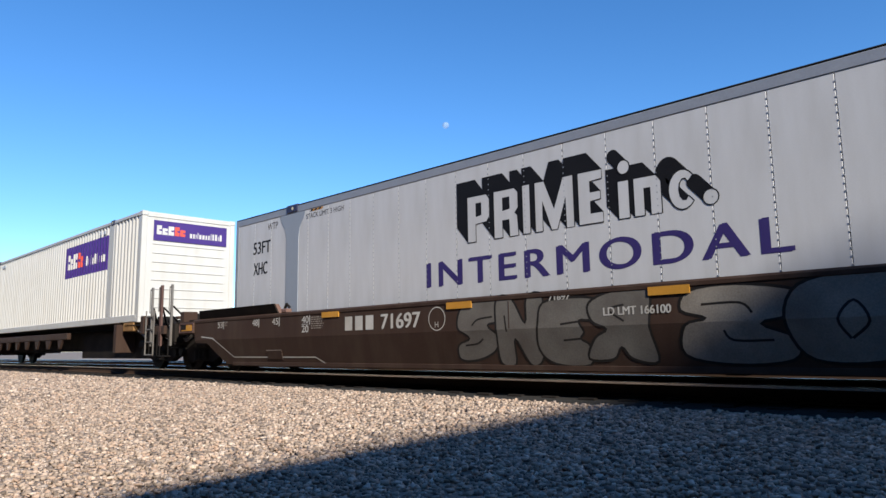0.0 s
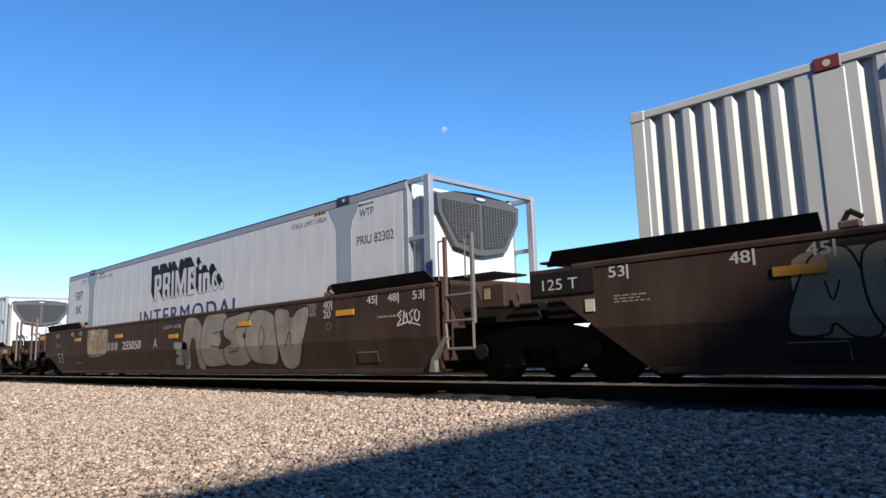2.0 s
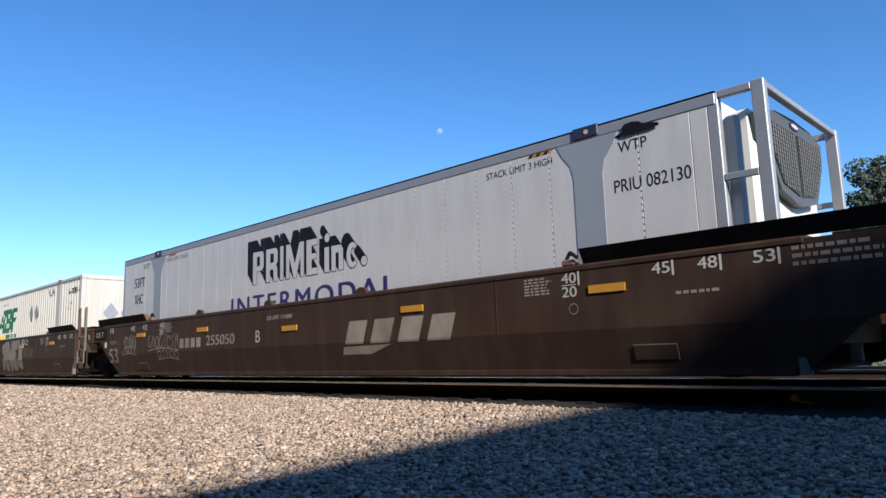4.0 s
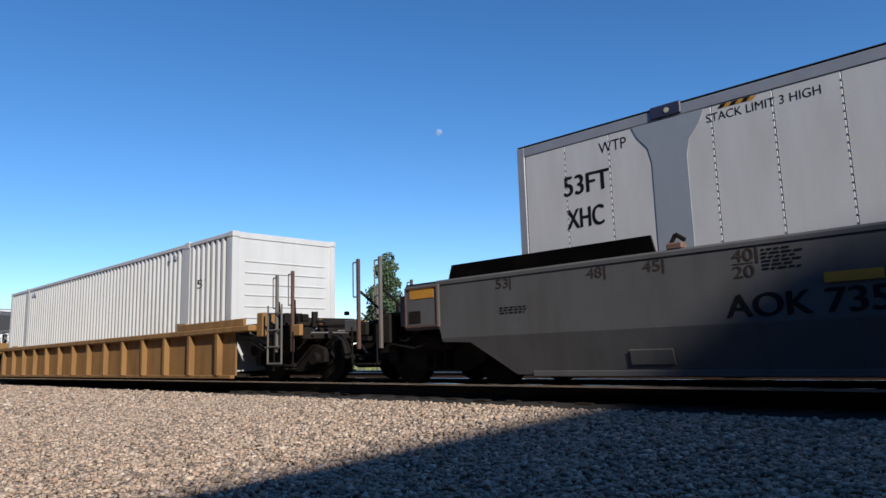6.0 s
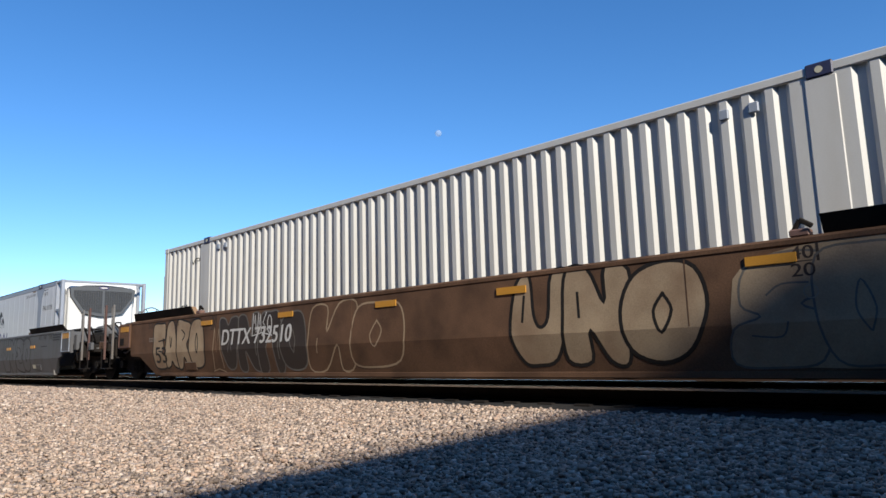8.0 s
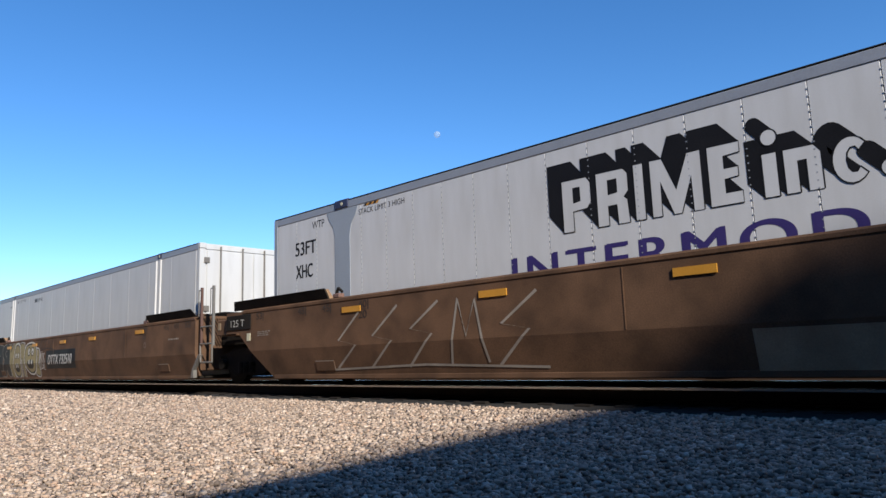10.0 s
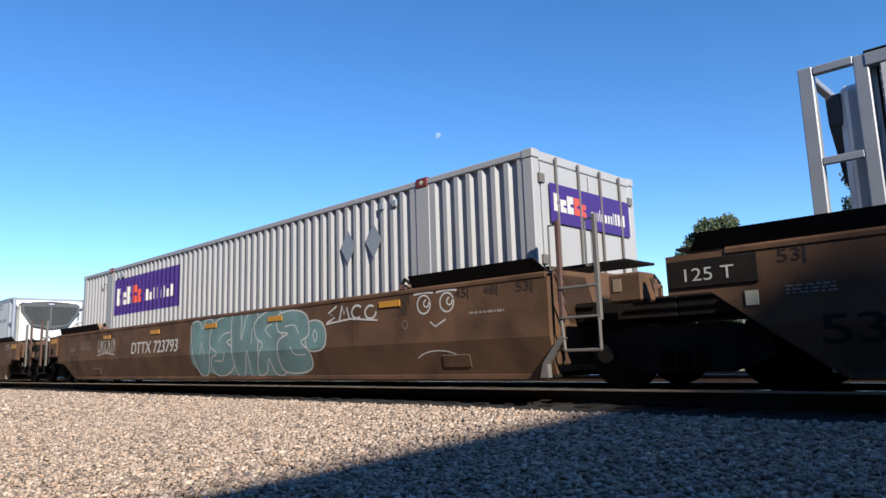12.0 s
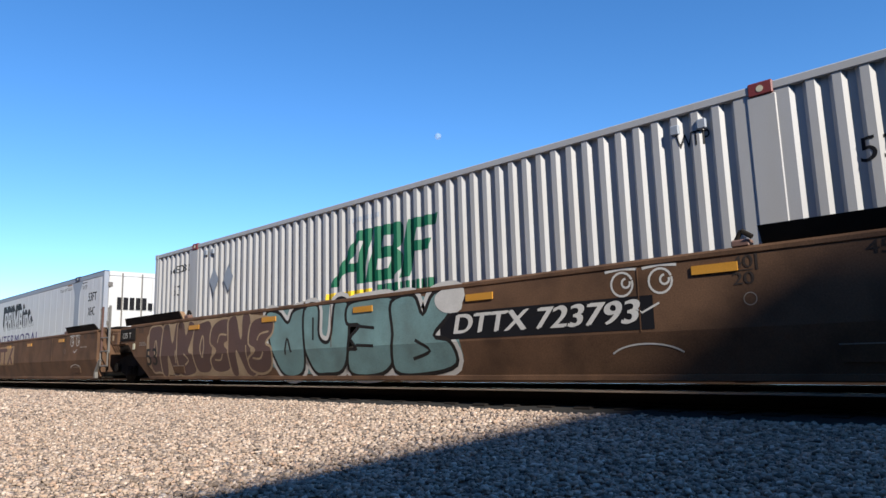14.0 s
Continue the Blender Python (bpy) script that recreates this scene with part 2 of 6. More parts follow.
def blob(bm, cx, cz, rx, rz, rng, grow=0.0, wob=0.14, n=22, square=0.7, seed=0):
    r0 = random.Random(seed)
    ph, ph2, a1, a2 = r0.uniform(0, 6.3), r0.uniform(0, 6.3), r0.uniform(0.3, 1) * wob, r0.uniform(0.3, 1) * wob
    pts = []
    for i in range(n):
        a = 2 * math.pi * i / n
        c, s = math.cos(a), math.sin(a)
        k = 1 + a1 * math.sin(2 * a + ph) + a2 * math.sin(3 * a + ph2)
        pts.append((cx + (rx * k + grow) * math.copysign(abs(c) ** square, c), cz + (rz * k + grow) * math.copysign(abs(s) ** square, s)))
    return shape(bm, pts)


def stroke(bm, pts, w):
    """A painted line of width w through the points, with mitred joints."""
    left, right = [], []
    y0 = -0.00012 * (len(bm.faces) % 14)
    for i, (x, z) in enumerate(pts):
        a, b = pts[max(i - 1, 0)], pts[min(i + 1, len(pts) - 1)]
        dx, dz = b[0] - a[0], b[1] - a[1]
        d = math.hypot(dx, dz) or 1
        y = y0 - 0.00003 * min(i, 25)
        left.append(bm.verts.new((x - dz / d * w / 2, y, z + dx / d * w / 2)))
        right.append(bm.verts.new((x + dz / d * w / 2, y, z - dx / d * w / 2)))
    for i in range(len(pts) - 1):
        bm.faces.new((right[i], right[i + 1], left[i + 1], left[i]))
    return bm


def curl(x, z, r, a0, a1, n=10, rz=None):
    return [(x + r * math.cos(radians(a0 + (a1 - a0) * i / n)), z + (rz or r) * math.sin(radians(a0 + (a1 - a0) * i / n))) for i in range(n + 1)]


def smooth(pts, n=5):
    """Points of a rounded line through the given ones."""
    out = []
    q = [pts[0], *pts, pts[-1]]
    for i in range(1, len(q) - 2):
        for k in range(n):
            u = k / n
            out.append(tuple(0.5 * (2 * q[i][a] + (q[i + 1][a] - q[i - 1][a]) * u + (2 * q[i - 1][a] - 5 * q[i][a] + 4 * q[i + 1][a] - q[i + 2][a]) * u * u
                             + (3 * q[i][a] - q[i - 1][a] - 3 * q[i + 1][a] + q[i + 2][a]) * u ** 3) for a in (0, 1)))
    return out + [pts[-1]]


# outlines of bulging letter-like shapes in a unit box, each with inner lines
G_CUP = [(0.0, 0.95), (0.3, 1.0), (0.38, 0.55), (0.5, 0.42), (0.62, 0.55), (0.66, 1.0), (0.98, 0.97), (0.99, 0.4), (0.82, 0.04), (0.5, 0.0), (0.18, 0.04), (0.01, 0.4)]
G_HOOK = [(0.95, 0.95), (0.5, 1.0), (0.08, 0.86), (0.06, 0.56), (0.3, 0.45), (0.04, 0.34), (0.05, 0.06), (0.5, 0.0), (0.94, 0.1), (0.98, 0.45), (0.72, 0.58), (0.97, 0.7)]
G_EGG = [(0.5, 1.0), (0.12, 0.9), (0.0, 0.5), (0.1, 0.1), (0.5, 0.0), (0.9, 0.1), (1.0, 0.5), (0.88, 0.9)]
G_TENT = [(0.3, 0.97), (0.68, 1.0), (0.86, 0.6), (1.0, 0.05), (0.66, 0.0), (0.5, 0.18), (0.34, 0.0), (0.0, 0.05), (0.13, 0.6)]
G_COMB = [(0.95, 1.0), (0.3, 1.0), (0.02, 0.8), (0.0, 0.4), (0.08, 0.04), (0.6, 0.0), (0.98, 0.05), (0.95, 0.33), (0.74, 0.37), (0.86, 0.5), (0.74, 0.63), (0.96, 0.7)]
G_KICK = [(0.04, 1.0), (0.55, 1.0), (0.96, 0.86), (0.9, 0.6), (0.7, 0.5), (0.9, 0.3), (1.0, 0.03), (0.66, 0.0), (0.5, 0.22), (0.35, 0.0), (0.02, 0.03), (0.0, 0.5)]
G_ZIG = [(0.0, 0.97), (0.35, 1.0), (0.6, 0.62), (0.66, 1.0), (0.98, 0.97), (1.0, 0.4), (0.93, 0.02), (0.62, 0.0), (0.4, 0.38), (0.34, 0.0), (0.03, 0.02), (0.0, 0.5)]
GLYPHS = [(G_CUP, [[(0.2, 0.8), (0.2, 0.5)]]), (G_HOOK, [[(0.8, 0.72), (0.5, 0.72), (0.38, 0.62)], [(0.2, 0.28), (0.52, 0.3), (0.62, 0.42)]]),
          (G_EGG, [[(0.5, 0.7), (0.4, 0.52), (0.5, 0.3), (0.6, 0.5), (0.5, 0.7)]]), (G_TENT, [[(0.42, 0.66), (0.5, 0.42), (0.58, 0.66)]]),
          (G_COMB, [[(0.76, 0.63), (0.45, 0.62)], [(0.76, 0.37), (0.42, 0.38)]]), (G_KICK, [[(0.36, 0.8), (0.6, 0.72), (0.4, 0.58)]]),
          (G_ZIG, [[(0.2, 0.75), (0.22, 0.5)]])]


def closed(pts, n=4):
    """A rounded closed line through the points."""
    ring = smooth(pts[-2:] + pts + pts[:3], n)
    return ring[2 * n:(2 + len(pts)) * n]


def graffiti(parent, x0, x1, z0, z1, fill, line, letters, seed, surf, halo=None, label="", weight=1.14, alt=None, edge=0.03, kinds=None, back=None):
    """A row of bulging painted shapes that overlap, each with a sprayed outline; it spells nothing."""
    rng = random.Random(seed)
    step = (x1 - x0) / letters
    last = -1
    if back:
        bm = blob(B(), (x0 + x1) / 2, (z0 + z1) / 2, (x1 - x0) * 0.51, (z1 - z0) * 0.5, None, 0.0, 0.04, 30, 0.4, seed)
        lay_paint(bm, back, "graffiti_ground", parent, surf, 0.0004)
    for i in range(letters):
        n = kinds[i % len(kinds)] if kinds else rng.randrange(7)
        n = (n + 1) % 7 if n == last else n
        last = n
        outline, inner = GLYPHS[n]
        if not kinds:
            fx, fz = rng.random() < 0.6, rng.random() < 0.6
            turn = lambda line_: [(1 - p if fx else p, 1 - q if fz else q) for p, q in line_]
            outline, inner = turn(outline), [turn(ln) for ln in inner]
        hz, lean = (z1 - z0) * rng.uniform(0.92, 1.0), rng.uniform(-0.08, 0.16)
        zb = z0 + rng.uniform(0, 1) * ((z1 - z0) - hz)
        w = step * weight * rng.uniform(0.94, 1.06)
        xa = x0 + step * (i + 0.5) - w / 2
        wob = lambda: rng.uniform(-0.04, 0.04)
        place = lambda p, q: (xa + w * (p + lean * (q - 0.5)), zb + hz * min(max(q, 0.0), 1.0))
        ring = closed([place(p + wob(), q + wob()) for p, q in outline])
        base = 0.0008 + 0.0006 * i
        col = fill if not (alt and i % 3 == 1) else alt
        if halo:
            lay_paint(stroke(B(), ring + ring[:2], edge * 3.4), halo, "graffiti_halo", parent, surf, 0.0006)
        lay_paint(shape(B(), ring), col, "graffiti_letter", parent, surf, base, label)
        bm = stroke(B(), ring + ring[:2], edge)
        for ln in inner:
            stroke(bm, smooth([place(p + wob() / 2, q + wob() / 2) for p, q in ln], 4), edge * 0.8)
        lay_paint(bm, line, "graffiti_outline", parent, surf, base + 0.0003)


def lay_paint(bm, material, name, parent, surf, up, label=""):
    """Lays paint on a wagon side that is creased at mid height."""
    for v in bm.verts:
        v.co.y *= 0.1
    return part(name, flat_mesh(bm, lambda z: surf(z) - up), material, parent, label)


def cartoon(parent, cx, cz, r, surf, fill, seed):
    """A bulging painted face shape with round eyes and a toothy mouth."""
    up = lambda d: (lambda z: surf(z) - 0.003 - d * 0.2)
    def lay(bm, d, m, nm):
        part(nm, flat_mesh(bm, up(d)), m, parent)
    lay(blob(B(), cx, cz, r, 0.5, None, 0.05, 0.1, 26, 0.85, seed), 0.0, "graf_white", "graffiti_halo")
    lay(blob(B(), cx, cz, r, 0.5, None, 0.0, 0.1, 26, 0.85, seed), 0.002, "graf_line", "graffiti_outline")
    lay(blob(B(), cx, cz, r, 0.5, None, -0.045, 0.1, 26, 0.85, seed), 0.004, fill, "graffiti_letter")
    for s in (-1, 1):
        lay(shape(B(), curl(cx + s * r * 0.3, cz + 0.2, r * 0.24, 0, 340, 14)), 0.006, "graf_line", "graffiti_outline")
        lay(shape(B(), curl(cx + s * r * 0.3, cz + 0.2, r * 0.18, 0, 340, 14)), 0.008, "graf_white", "graffiti_letter")
        lay(shape(B(), curl(cx + s * r * 0.26, cz + 0.18, r * 0.07, 0, 340, 10)), 0.010, "graf_line", "graffiti_line")
        lay(rect(B(), cx + s * r * 0.22 - r * 0.1, cx + s * r * 0.22 + r * 0.1, cz - 0.2, cz - 0.06), 0.009, "graf_white", "graffiti_letter")
    lay(blob(B(), cx, cz - 0.2, r * 0.55, 0.15, None, 0, 0.05, 18, 0.8, seed + 1), 0.0065, "graf_line", "graffiti_outline")


def scrawl(parent, x0, x1, z0, z1, material, seed, surf, w=0.025, loops=4):
    """A thin hand-sprayed tag that spells nothing."""
    rng = random.Random(seed)
    bm = B()
    step = (x1 - x0) / loops
    for i in range(loops):
        cx, cz = x0 + step * (i + 0.5), (z0 + z1) / 2 + rng.uniform(-0.1, 0.1) * (z1 - z0)
        r = step * 0.4
        kind = rng.randrange(3)
        if kind == 0:
            stroke(bm, curl(cx, cz, r, rng.uniform(0, 90), rng.uniform(300, 420), 14, (z1 - z0) * 0.4), w)
        elif kind == 1:
            stroke(bm, [(cx - r, z0), (cx - r * 0.4, z1), (cx, cz), (cx + r * 0.5, z1 - 0.03), (cx + r, z0 + 0.04)], w)
        else:
            stroke(bm, [(cx + r, z1), (cx - r * 0.7, cz + 0.05), (cx + r * 0.6, cz - 0.03), (cx - r, z0)], w)
    stroke(bm, [(x0, z0 - 0.02), ((x0 + x1) / 2, z0 + 0.03), (x1, z0 - 0.03)], w * 0.8)
    lay_paint(bm, material, "graffiti_tag", parent, surf, 0.0045)


# ---- the ground ----
TRACK_Y = 8.217          # middle of the train's track; rail tops at z = 0
def ground_z(y):
    """Gravel level across the tracks: a shoulder that rises to the ballast edge, then the beds of the tracks."""
    if y < 6.5:
        u = min(max((y - 1.0) / 5.5, 0), 1)
        return -0.50 + 0.29 * u
    return -0.21 - 0.14 * min((y - 6.5) / 0.3, 1)


def ground_sheet():
    me = bpy.data.meshes.new("ground")
    ys = [-1500, -200, -40, -10, -4, 0] + [0.4 * i for i in range(1, 17)] + [6.5, 6.6, 6.85, 7.5, 9, 11, 13, 17, 25, 60, 250, 2500]
    xs = [-2500, -600, -200, -100] + list(range(-60, 21, 1)) + [40, 100, 600, 2500]
    rng = random.Random(5)
    verts = [(x, y, ground_z(y) + (rng.uniform(-0.015, 0.015) if -60 < x < 20 and 0 < y < 6.4 else 0)) for y in ys for x in xs]
    w = len(xs)
    faces = [(j * w + i, j * w + i + 1, (j + 1) * w + i + 1, (j + 1) * w + i) for j in range(len(ys) - 1) for i in range(w - 1)]
    me.from_pydata(verts, [], faces)
    me.materials.append(mat("packed_gravel", (0.2, 0.156, 0.12), 0.95, var=0.45, fine=28, coarse=70, bump=0.9, dirt=(0.16, 0.14, 0.12), dirt_amount=0.4))
    return tagged(new("ground", me), "grey-tan gravel ground beside the railway tracks", "ground", kind="structure")


ground_sheet()


def gravel():
    """Loose ballast stones, thicker where the viewer stands."""
    rs = np.random.RandomState(7)
    zones = ((-12.0, 1.5, 0.4, 6.5, 84000, 0.019), (-30.0, -12.0, 1.5, 6.5, 40000, 0.027), (-60.0, -30.0, 2.5, 6.5, 9000, 0.045))
    base = np.array([(sx, sy, sz) for sz in (-1, 1) for sy in (-1, 1) for sx in (-1, 1)], float)
    quads = np.array([(0, 2, 3, 1), (4, 5, 7, 6), (0, 1, 5, 4), (1, 3, 7, 5), (3, 2, 6, 7), (2, 0, 4, 6)])
    vs, fs, count = [], [], 0
    for x0, x1, y0, y1, n, r in zones:
        cx, cy = rs.uniform(x0, x1, n), rs.uniform(y0, y1, n)
        size = r * rs.uniform(0.55, 1.35, n)
        v = base[None] * rs.uniform(0.45, 1.0, (n, 8, 3)) * (size[:, None, None] * np.stack((rs.uniform(0.8, 1.5, (n, 1)), rs.uniform(0.6, 1.1, (n, 1)), rs.uniform(0.35, 0.85, (n, 1))), -1))
        a, t = rs.uniform(0, 6.283, n), rs.uniform(-0.9, 0.9, n)
        ca, sa, ct, st = np.cos(a)[:, None], np.sin(a)[:, None], np.cos(t)[:, None], np.sin(t)[:, None]
        x, y, z = v[..., 0], v[..., 1], v[..., 2]
        y, z = y * ct - z * st, y * st + z * ct
        x, y = x * ca - y * sa, x * sa + y * ca
        gz = -0.50 + 0.29 * np.clip((cy - 1.0) / 5.5, 0, 1)
        v = np.stack((x + cx[:, None], y + cy[:, None], z + (gz + size * rs.uniform(-0.2, 0.9, n))[:, None]), -1)
        vs.append(v.reshape(-1, 3))
        fs.append((quads[None] + (np.arange(n) * 8 + count)[:, None, None]).reshape(-1, 4))
        count += n * 8
    vs, fs = np.concatenate(vs), np.concatenate(fs)
    me = bpy.data.meshes.new("gravel")
    me.vertices.add(len(vs)), me.vertices.foreach_set("co", vs.ravel())
    me.loops.add(fs.size), me.loops.foreach_set("vertex_index", fs.ravel().astype(np.int32))
    me.polygons.add(len(fs)), me.polygons.foreach_set("loop_start", (np.arange(len(fs)) * 4).astype(np.int32))
    me.update(calc_edges=True)
    me.materials.append(pieces_mat("ballast_stone", [(0.13, 0.1, 0.08), (0.31, 0.236, 0.182), (0.42, 0.328, 0.255), (0.40, 0.272, 0.195), (0.60, 0.49, 0.395)]))
    tagged(new("gravel", me), "loose grey and tan crushed ballast stones", "gravel", kind="stuff")


gravel()


def track(yc, label, x0, x1):
    for side in (-1, 1):
        y = yc + side * 0.753
        t = thing("rail", "worn steel rail with a polished head on " + label, "rail", 0, y, 0, "rails", "structure")
        bm = slab(B(), [(-0.036, -0.03), (0.036, -0.03), (0.037, -0.004), (0.028, 0.0), (-0.028, 0.0), (-0.037, -0.004)], x0, x1)
        part("rail_head", bm, "rail", t)
        bm = slab(B(), [(-0.009, -0.031), (-0.009, -0.14), (-0.07, -0.155), (-0.07, -0.168), (0.07, -0.168), (0.07, -0.155), (0.009, -0.14), (0.009, -0.031)], x0, x1)
        part("rail_web", bm, "railweb", t)
    bm = box(B(), -0.115, 0.115, -1.3, 1.3, -0.34, -0.17, 0.012)
    me = None
    bed = thing("track_bed", "dark creosoted sleepers of " + label, "sleepers", 0, yc, 0, kind="structure")
    n = 0
    x = -40.0
    while x < 14:
        if me is None:
            me = part("sleeper", bm, "tie", bed).data
            bed.children[0].location = (x, 0, 0)
        else:
            piece("sleeper", me, "tie", bed, at=(x, 0, 0))
        x += 0.53
        n += 1


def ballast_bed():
    """Near-black ballast under both tracks."""
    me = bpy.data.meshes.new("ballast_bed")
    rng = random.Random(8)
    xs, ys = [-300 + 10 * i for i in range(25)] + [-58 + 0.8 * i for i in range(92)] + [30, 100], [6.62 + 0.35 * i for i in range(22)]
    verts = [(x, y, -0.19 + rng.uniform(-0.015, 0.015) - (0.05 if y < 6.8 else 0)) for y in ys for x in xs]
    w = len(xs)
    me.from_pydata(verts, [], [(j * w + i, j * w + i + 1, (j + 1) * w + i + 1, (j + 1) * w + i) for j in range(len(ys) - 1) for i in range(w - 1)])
    me.materials.append(mat("near_black_ballast", (0.016, 0.014, 0.012), 0.95, var=0.5, fine=30, coarse=80, bump=0.9))
    tagged(new("ballast_bed", me), "near-black ballast under the tracks", "ballast", kind="structure")


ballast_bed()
track(TRACK_Y, "the train's track", -160, 60)
track(TRACK_Y + 4.3, "the next track", -160, 60)

# ---- trains: motion along the rails ----
RUN = [(0.0, -119.19), (0.5, -110.62), (1.0, -102.09), (1.5, -93.58), (2.0, -85.08), (2.5, -76.59), (3.0, -68.09), (3.5, -59.59), (4.0,
       -51.09), (4.5, -42.57), (5.0, -34.06), (5.5, -25.54), (6.0, -17.02), (6.5, -8.51), (7.0, 0.0), (7.5, 8.5), (8.0, 16.98), (8.5,
       25.44), (9.0, 33.89), (9.5, 42.32), (10.0, 50.73), (10.5, 59.12), (11.0, 67.51), (11.5, 75.89), (12.0, 84.28), (12.5, 92.68),
       (13.0, 101.12), (13.5, 109.6), (14.0, 118.16)]
MOVERS = []       # things that run with the train, with their place along it
WHEELS = []       # wheelsets that turn
LEN, HALF_W = 16.15, 1.3
C_BOT, C_TOP = 0.19, 3.075


def mover(ob, x):
    MOVERS.append((ob, x))
    return ob


# ---- containers ----
def corner_frame(t, material, x0=0.0, x1=LEN):
    for x in (x0, x1 - 0.16):
        for s in (-1, 1):
            y = s * HALF_W
            part("corner_post", box(B(), x, x + 0.16, min(y, y - s * 0.14), max(y, y - s * 0.14), C_BOT + 0.12, C_TOP - 0.12, 0.012), material, t)
            for z in (C_BOT, C_TOP - 0.12):
                part("corner_casting", box(B(), x - 0.006, x + 0.172, min(y + s * 0.006, y - s * 0.15), max(y + s * 0.006, y - s * 0.15), z, z + 0.12, 0.01), material, t)


def top_castings(t, material):
    for x in (1.93, 14.0):
        for s in (-1, 1):
            bm = box(B(), x, x + 0.24, s * HALF_W - 0.012 if s < 0 else HALF_W - 0.15, s * HALF_W + 0.15 if s < 0 else HALF_W + 0.012, C_TOP - 0.13, C_TOP + 0.012, 0.012)
            ob = part("stacking_casting", bm, material, t)
            if s < 0:
                part("casting_hole", rod(B(), (x + 0.12, -HALF_W - 0.016, C_TOP - 0.06), (x + 0.12, -HALF_W - 0.005, C_TOP - 0.06), 0.035, 10), "paper", ob)


CORR = 0.042


def fold_points():
    """The pressed sheet from end to end: place along the side and depth of each fold."""
    pts, x = [], 0.16
    while x < LEN - 0.36:
        if 1.75 < x < 1.93 or 13.82 < x < 14.0:
            pts += [(x, 0), (x + 0.46, 0)]
            x += 0.46
            continue
        pts += [(x, 0), (x + 0.075, 0), (x + 0.115, CORR), (x + 0.185, CORR)]
        x += 0.228
    return pts + [(x, 0), (LEN - 0.16, 0)]


def fold(bm, up=0.004):
    """Lays a flat drawing on the folds of the near side."""
    pts = fold_points()
    xs = [v.co.x for v in bm.verts]
    lo, hi = min(xs), max(xs)
    for x, d in pts:
        if lo < x < hi:
            bmesh.ops.bisect_plane(bm, geom=bm.verts[:] + bm.edges[:] + bm.faces[:], plane_co=(x, 0, 0), plane_no=(1, 0, 0))
    px, pd = [p[0] for p in pts], [p[1] for p in pts]
    for v in bm.verts:
        v.co.y = v.co.y * 0.2 - (HALF_W - 0.012) + float(np.interp(v.co.x, px, pd)) - up
    return bm


def corrugated_side(t, s, material):
    """One long side of pressed sheet: outer flats, slanted flanks and inner flats, with plain posts at the lifting points."""
    pts, y0 = fold_points(), s * (HALF_W - 0.012)
    bm = B()
    lo = [bm.verts.new((px, y0 - s * d, C_BOT + 0.2)) for px, d in pts]
    hi = [bm.verts.new((px, y0 - s * d, C_TOP - 0.1)) for px, d in pts]
    for i in range(len(pts) - 1):
        bm.faces.new((lo[i], lo[i + 1], hi[i + 1], hi[i]))
    part("side_panel", bm, material, t)
    y = s * HALF_W
    part("top_rail", box(B(), 0.16, LEN - 0.16, min(y, y - s * 0.1), max(y, y - s * 0.1), C_TOP - 0.1, C_TOP - 0.01, 0.01), material, t)
    part("bottom_rail", box(B(), 0.16, LEN - 0.16, min(y, y - s * 0.1), max(y, y - s * 0.1), C_BOT + 0.02, C_BOT + 0.2, 0.012), material, t)
    for x in (1.93, 14.0):
        part("lifting_post", box(B(), x - 0.02, x + 0.26, min(y, y - s * 0.1), max(y, y - s * 0.1), C_BOT + 0.2, C_TOP - 0.13, 0.01), material, t)


def plain_end(t, x, sx, material, style):
    """An end wall: ribbed, or two door leaves with lock rods."""
    a, b = C_BOT + 0.18, C_TOP - 0.14
    x0, x1 = (x - 0.1, x - 0.02) if sx > 0 else (x + 0.02, x + 0.1)
    part("end_wall", box(B(), x0, x1, -HALF_W + 0.14, HALF_W - 0.14, a, b), material, t)
    part("end_header", box(B(), min(x - sx * 0.12, x), max(x - sx * 0.12, x), -HALF_W + 0.14, HALF_W - 0.14, b, C_TOP - 0.012, 0.01), material, t)
    part("end_sill", box(B(), min(x - sx * 0.12, x), max(x - sx * 0.12, x), -HALF_W + 0.14, HALF_W - 0.14, C_BOT + 0.01, a, 0.01), material, t)
    face = x - sx * 0.02
    if style == "ribs":
        for i in range(9):
            z = a + 0.2 + i * 0.235
            part("rib", box(B(), min(face, face + sx * 0.018), max(face, face + sx * 0.018), -HALF_W + 0.3, HALF_W - 0.3, z, z + 0.03, 0.006), material, t)
    if style == "upright":
        for i in range(13):
            y = -HALF_W + 0.24 + i * 0.17
            part("rib", box(B(), min(face, face + sx * 0.02), max(face, face + sx * 0.02), y, y + 0.07, a + 0.1, b - 0.08, 0.008), material, t)
    if style == "doors":
        for s in (-1, 1):
            leaf = part("door_leaf", box(B(), min(face, face + sx * 0.03), max(face, face + sx * 0.03), min(s * 0.02, s * 1.13), max(s * 0.02, s * 1.13), a + 0.02, b - 0.02, 0.008), material, t)
            for y in (0.28, 0.82):
                part("lock_rod", rod(B(), (face + sx * 0.055, s * y, a - 0.08), (face + sx * 0.055, s * y, b + 0.08), 0.02), "pale", leaf)
            for z in (a + 0.25, a + 1.2, b - 0.3):
                part("hinge", box(B(), min(face, face + sx * 0.05), max(face, face + sx * 0.05), min(s * 1.08, s * 1.2), max(s * 1.08, s * 1.2), z, z + 0.12), "pale", leaf)


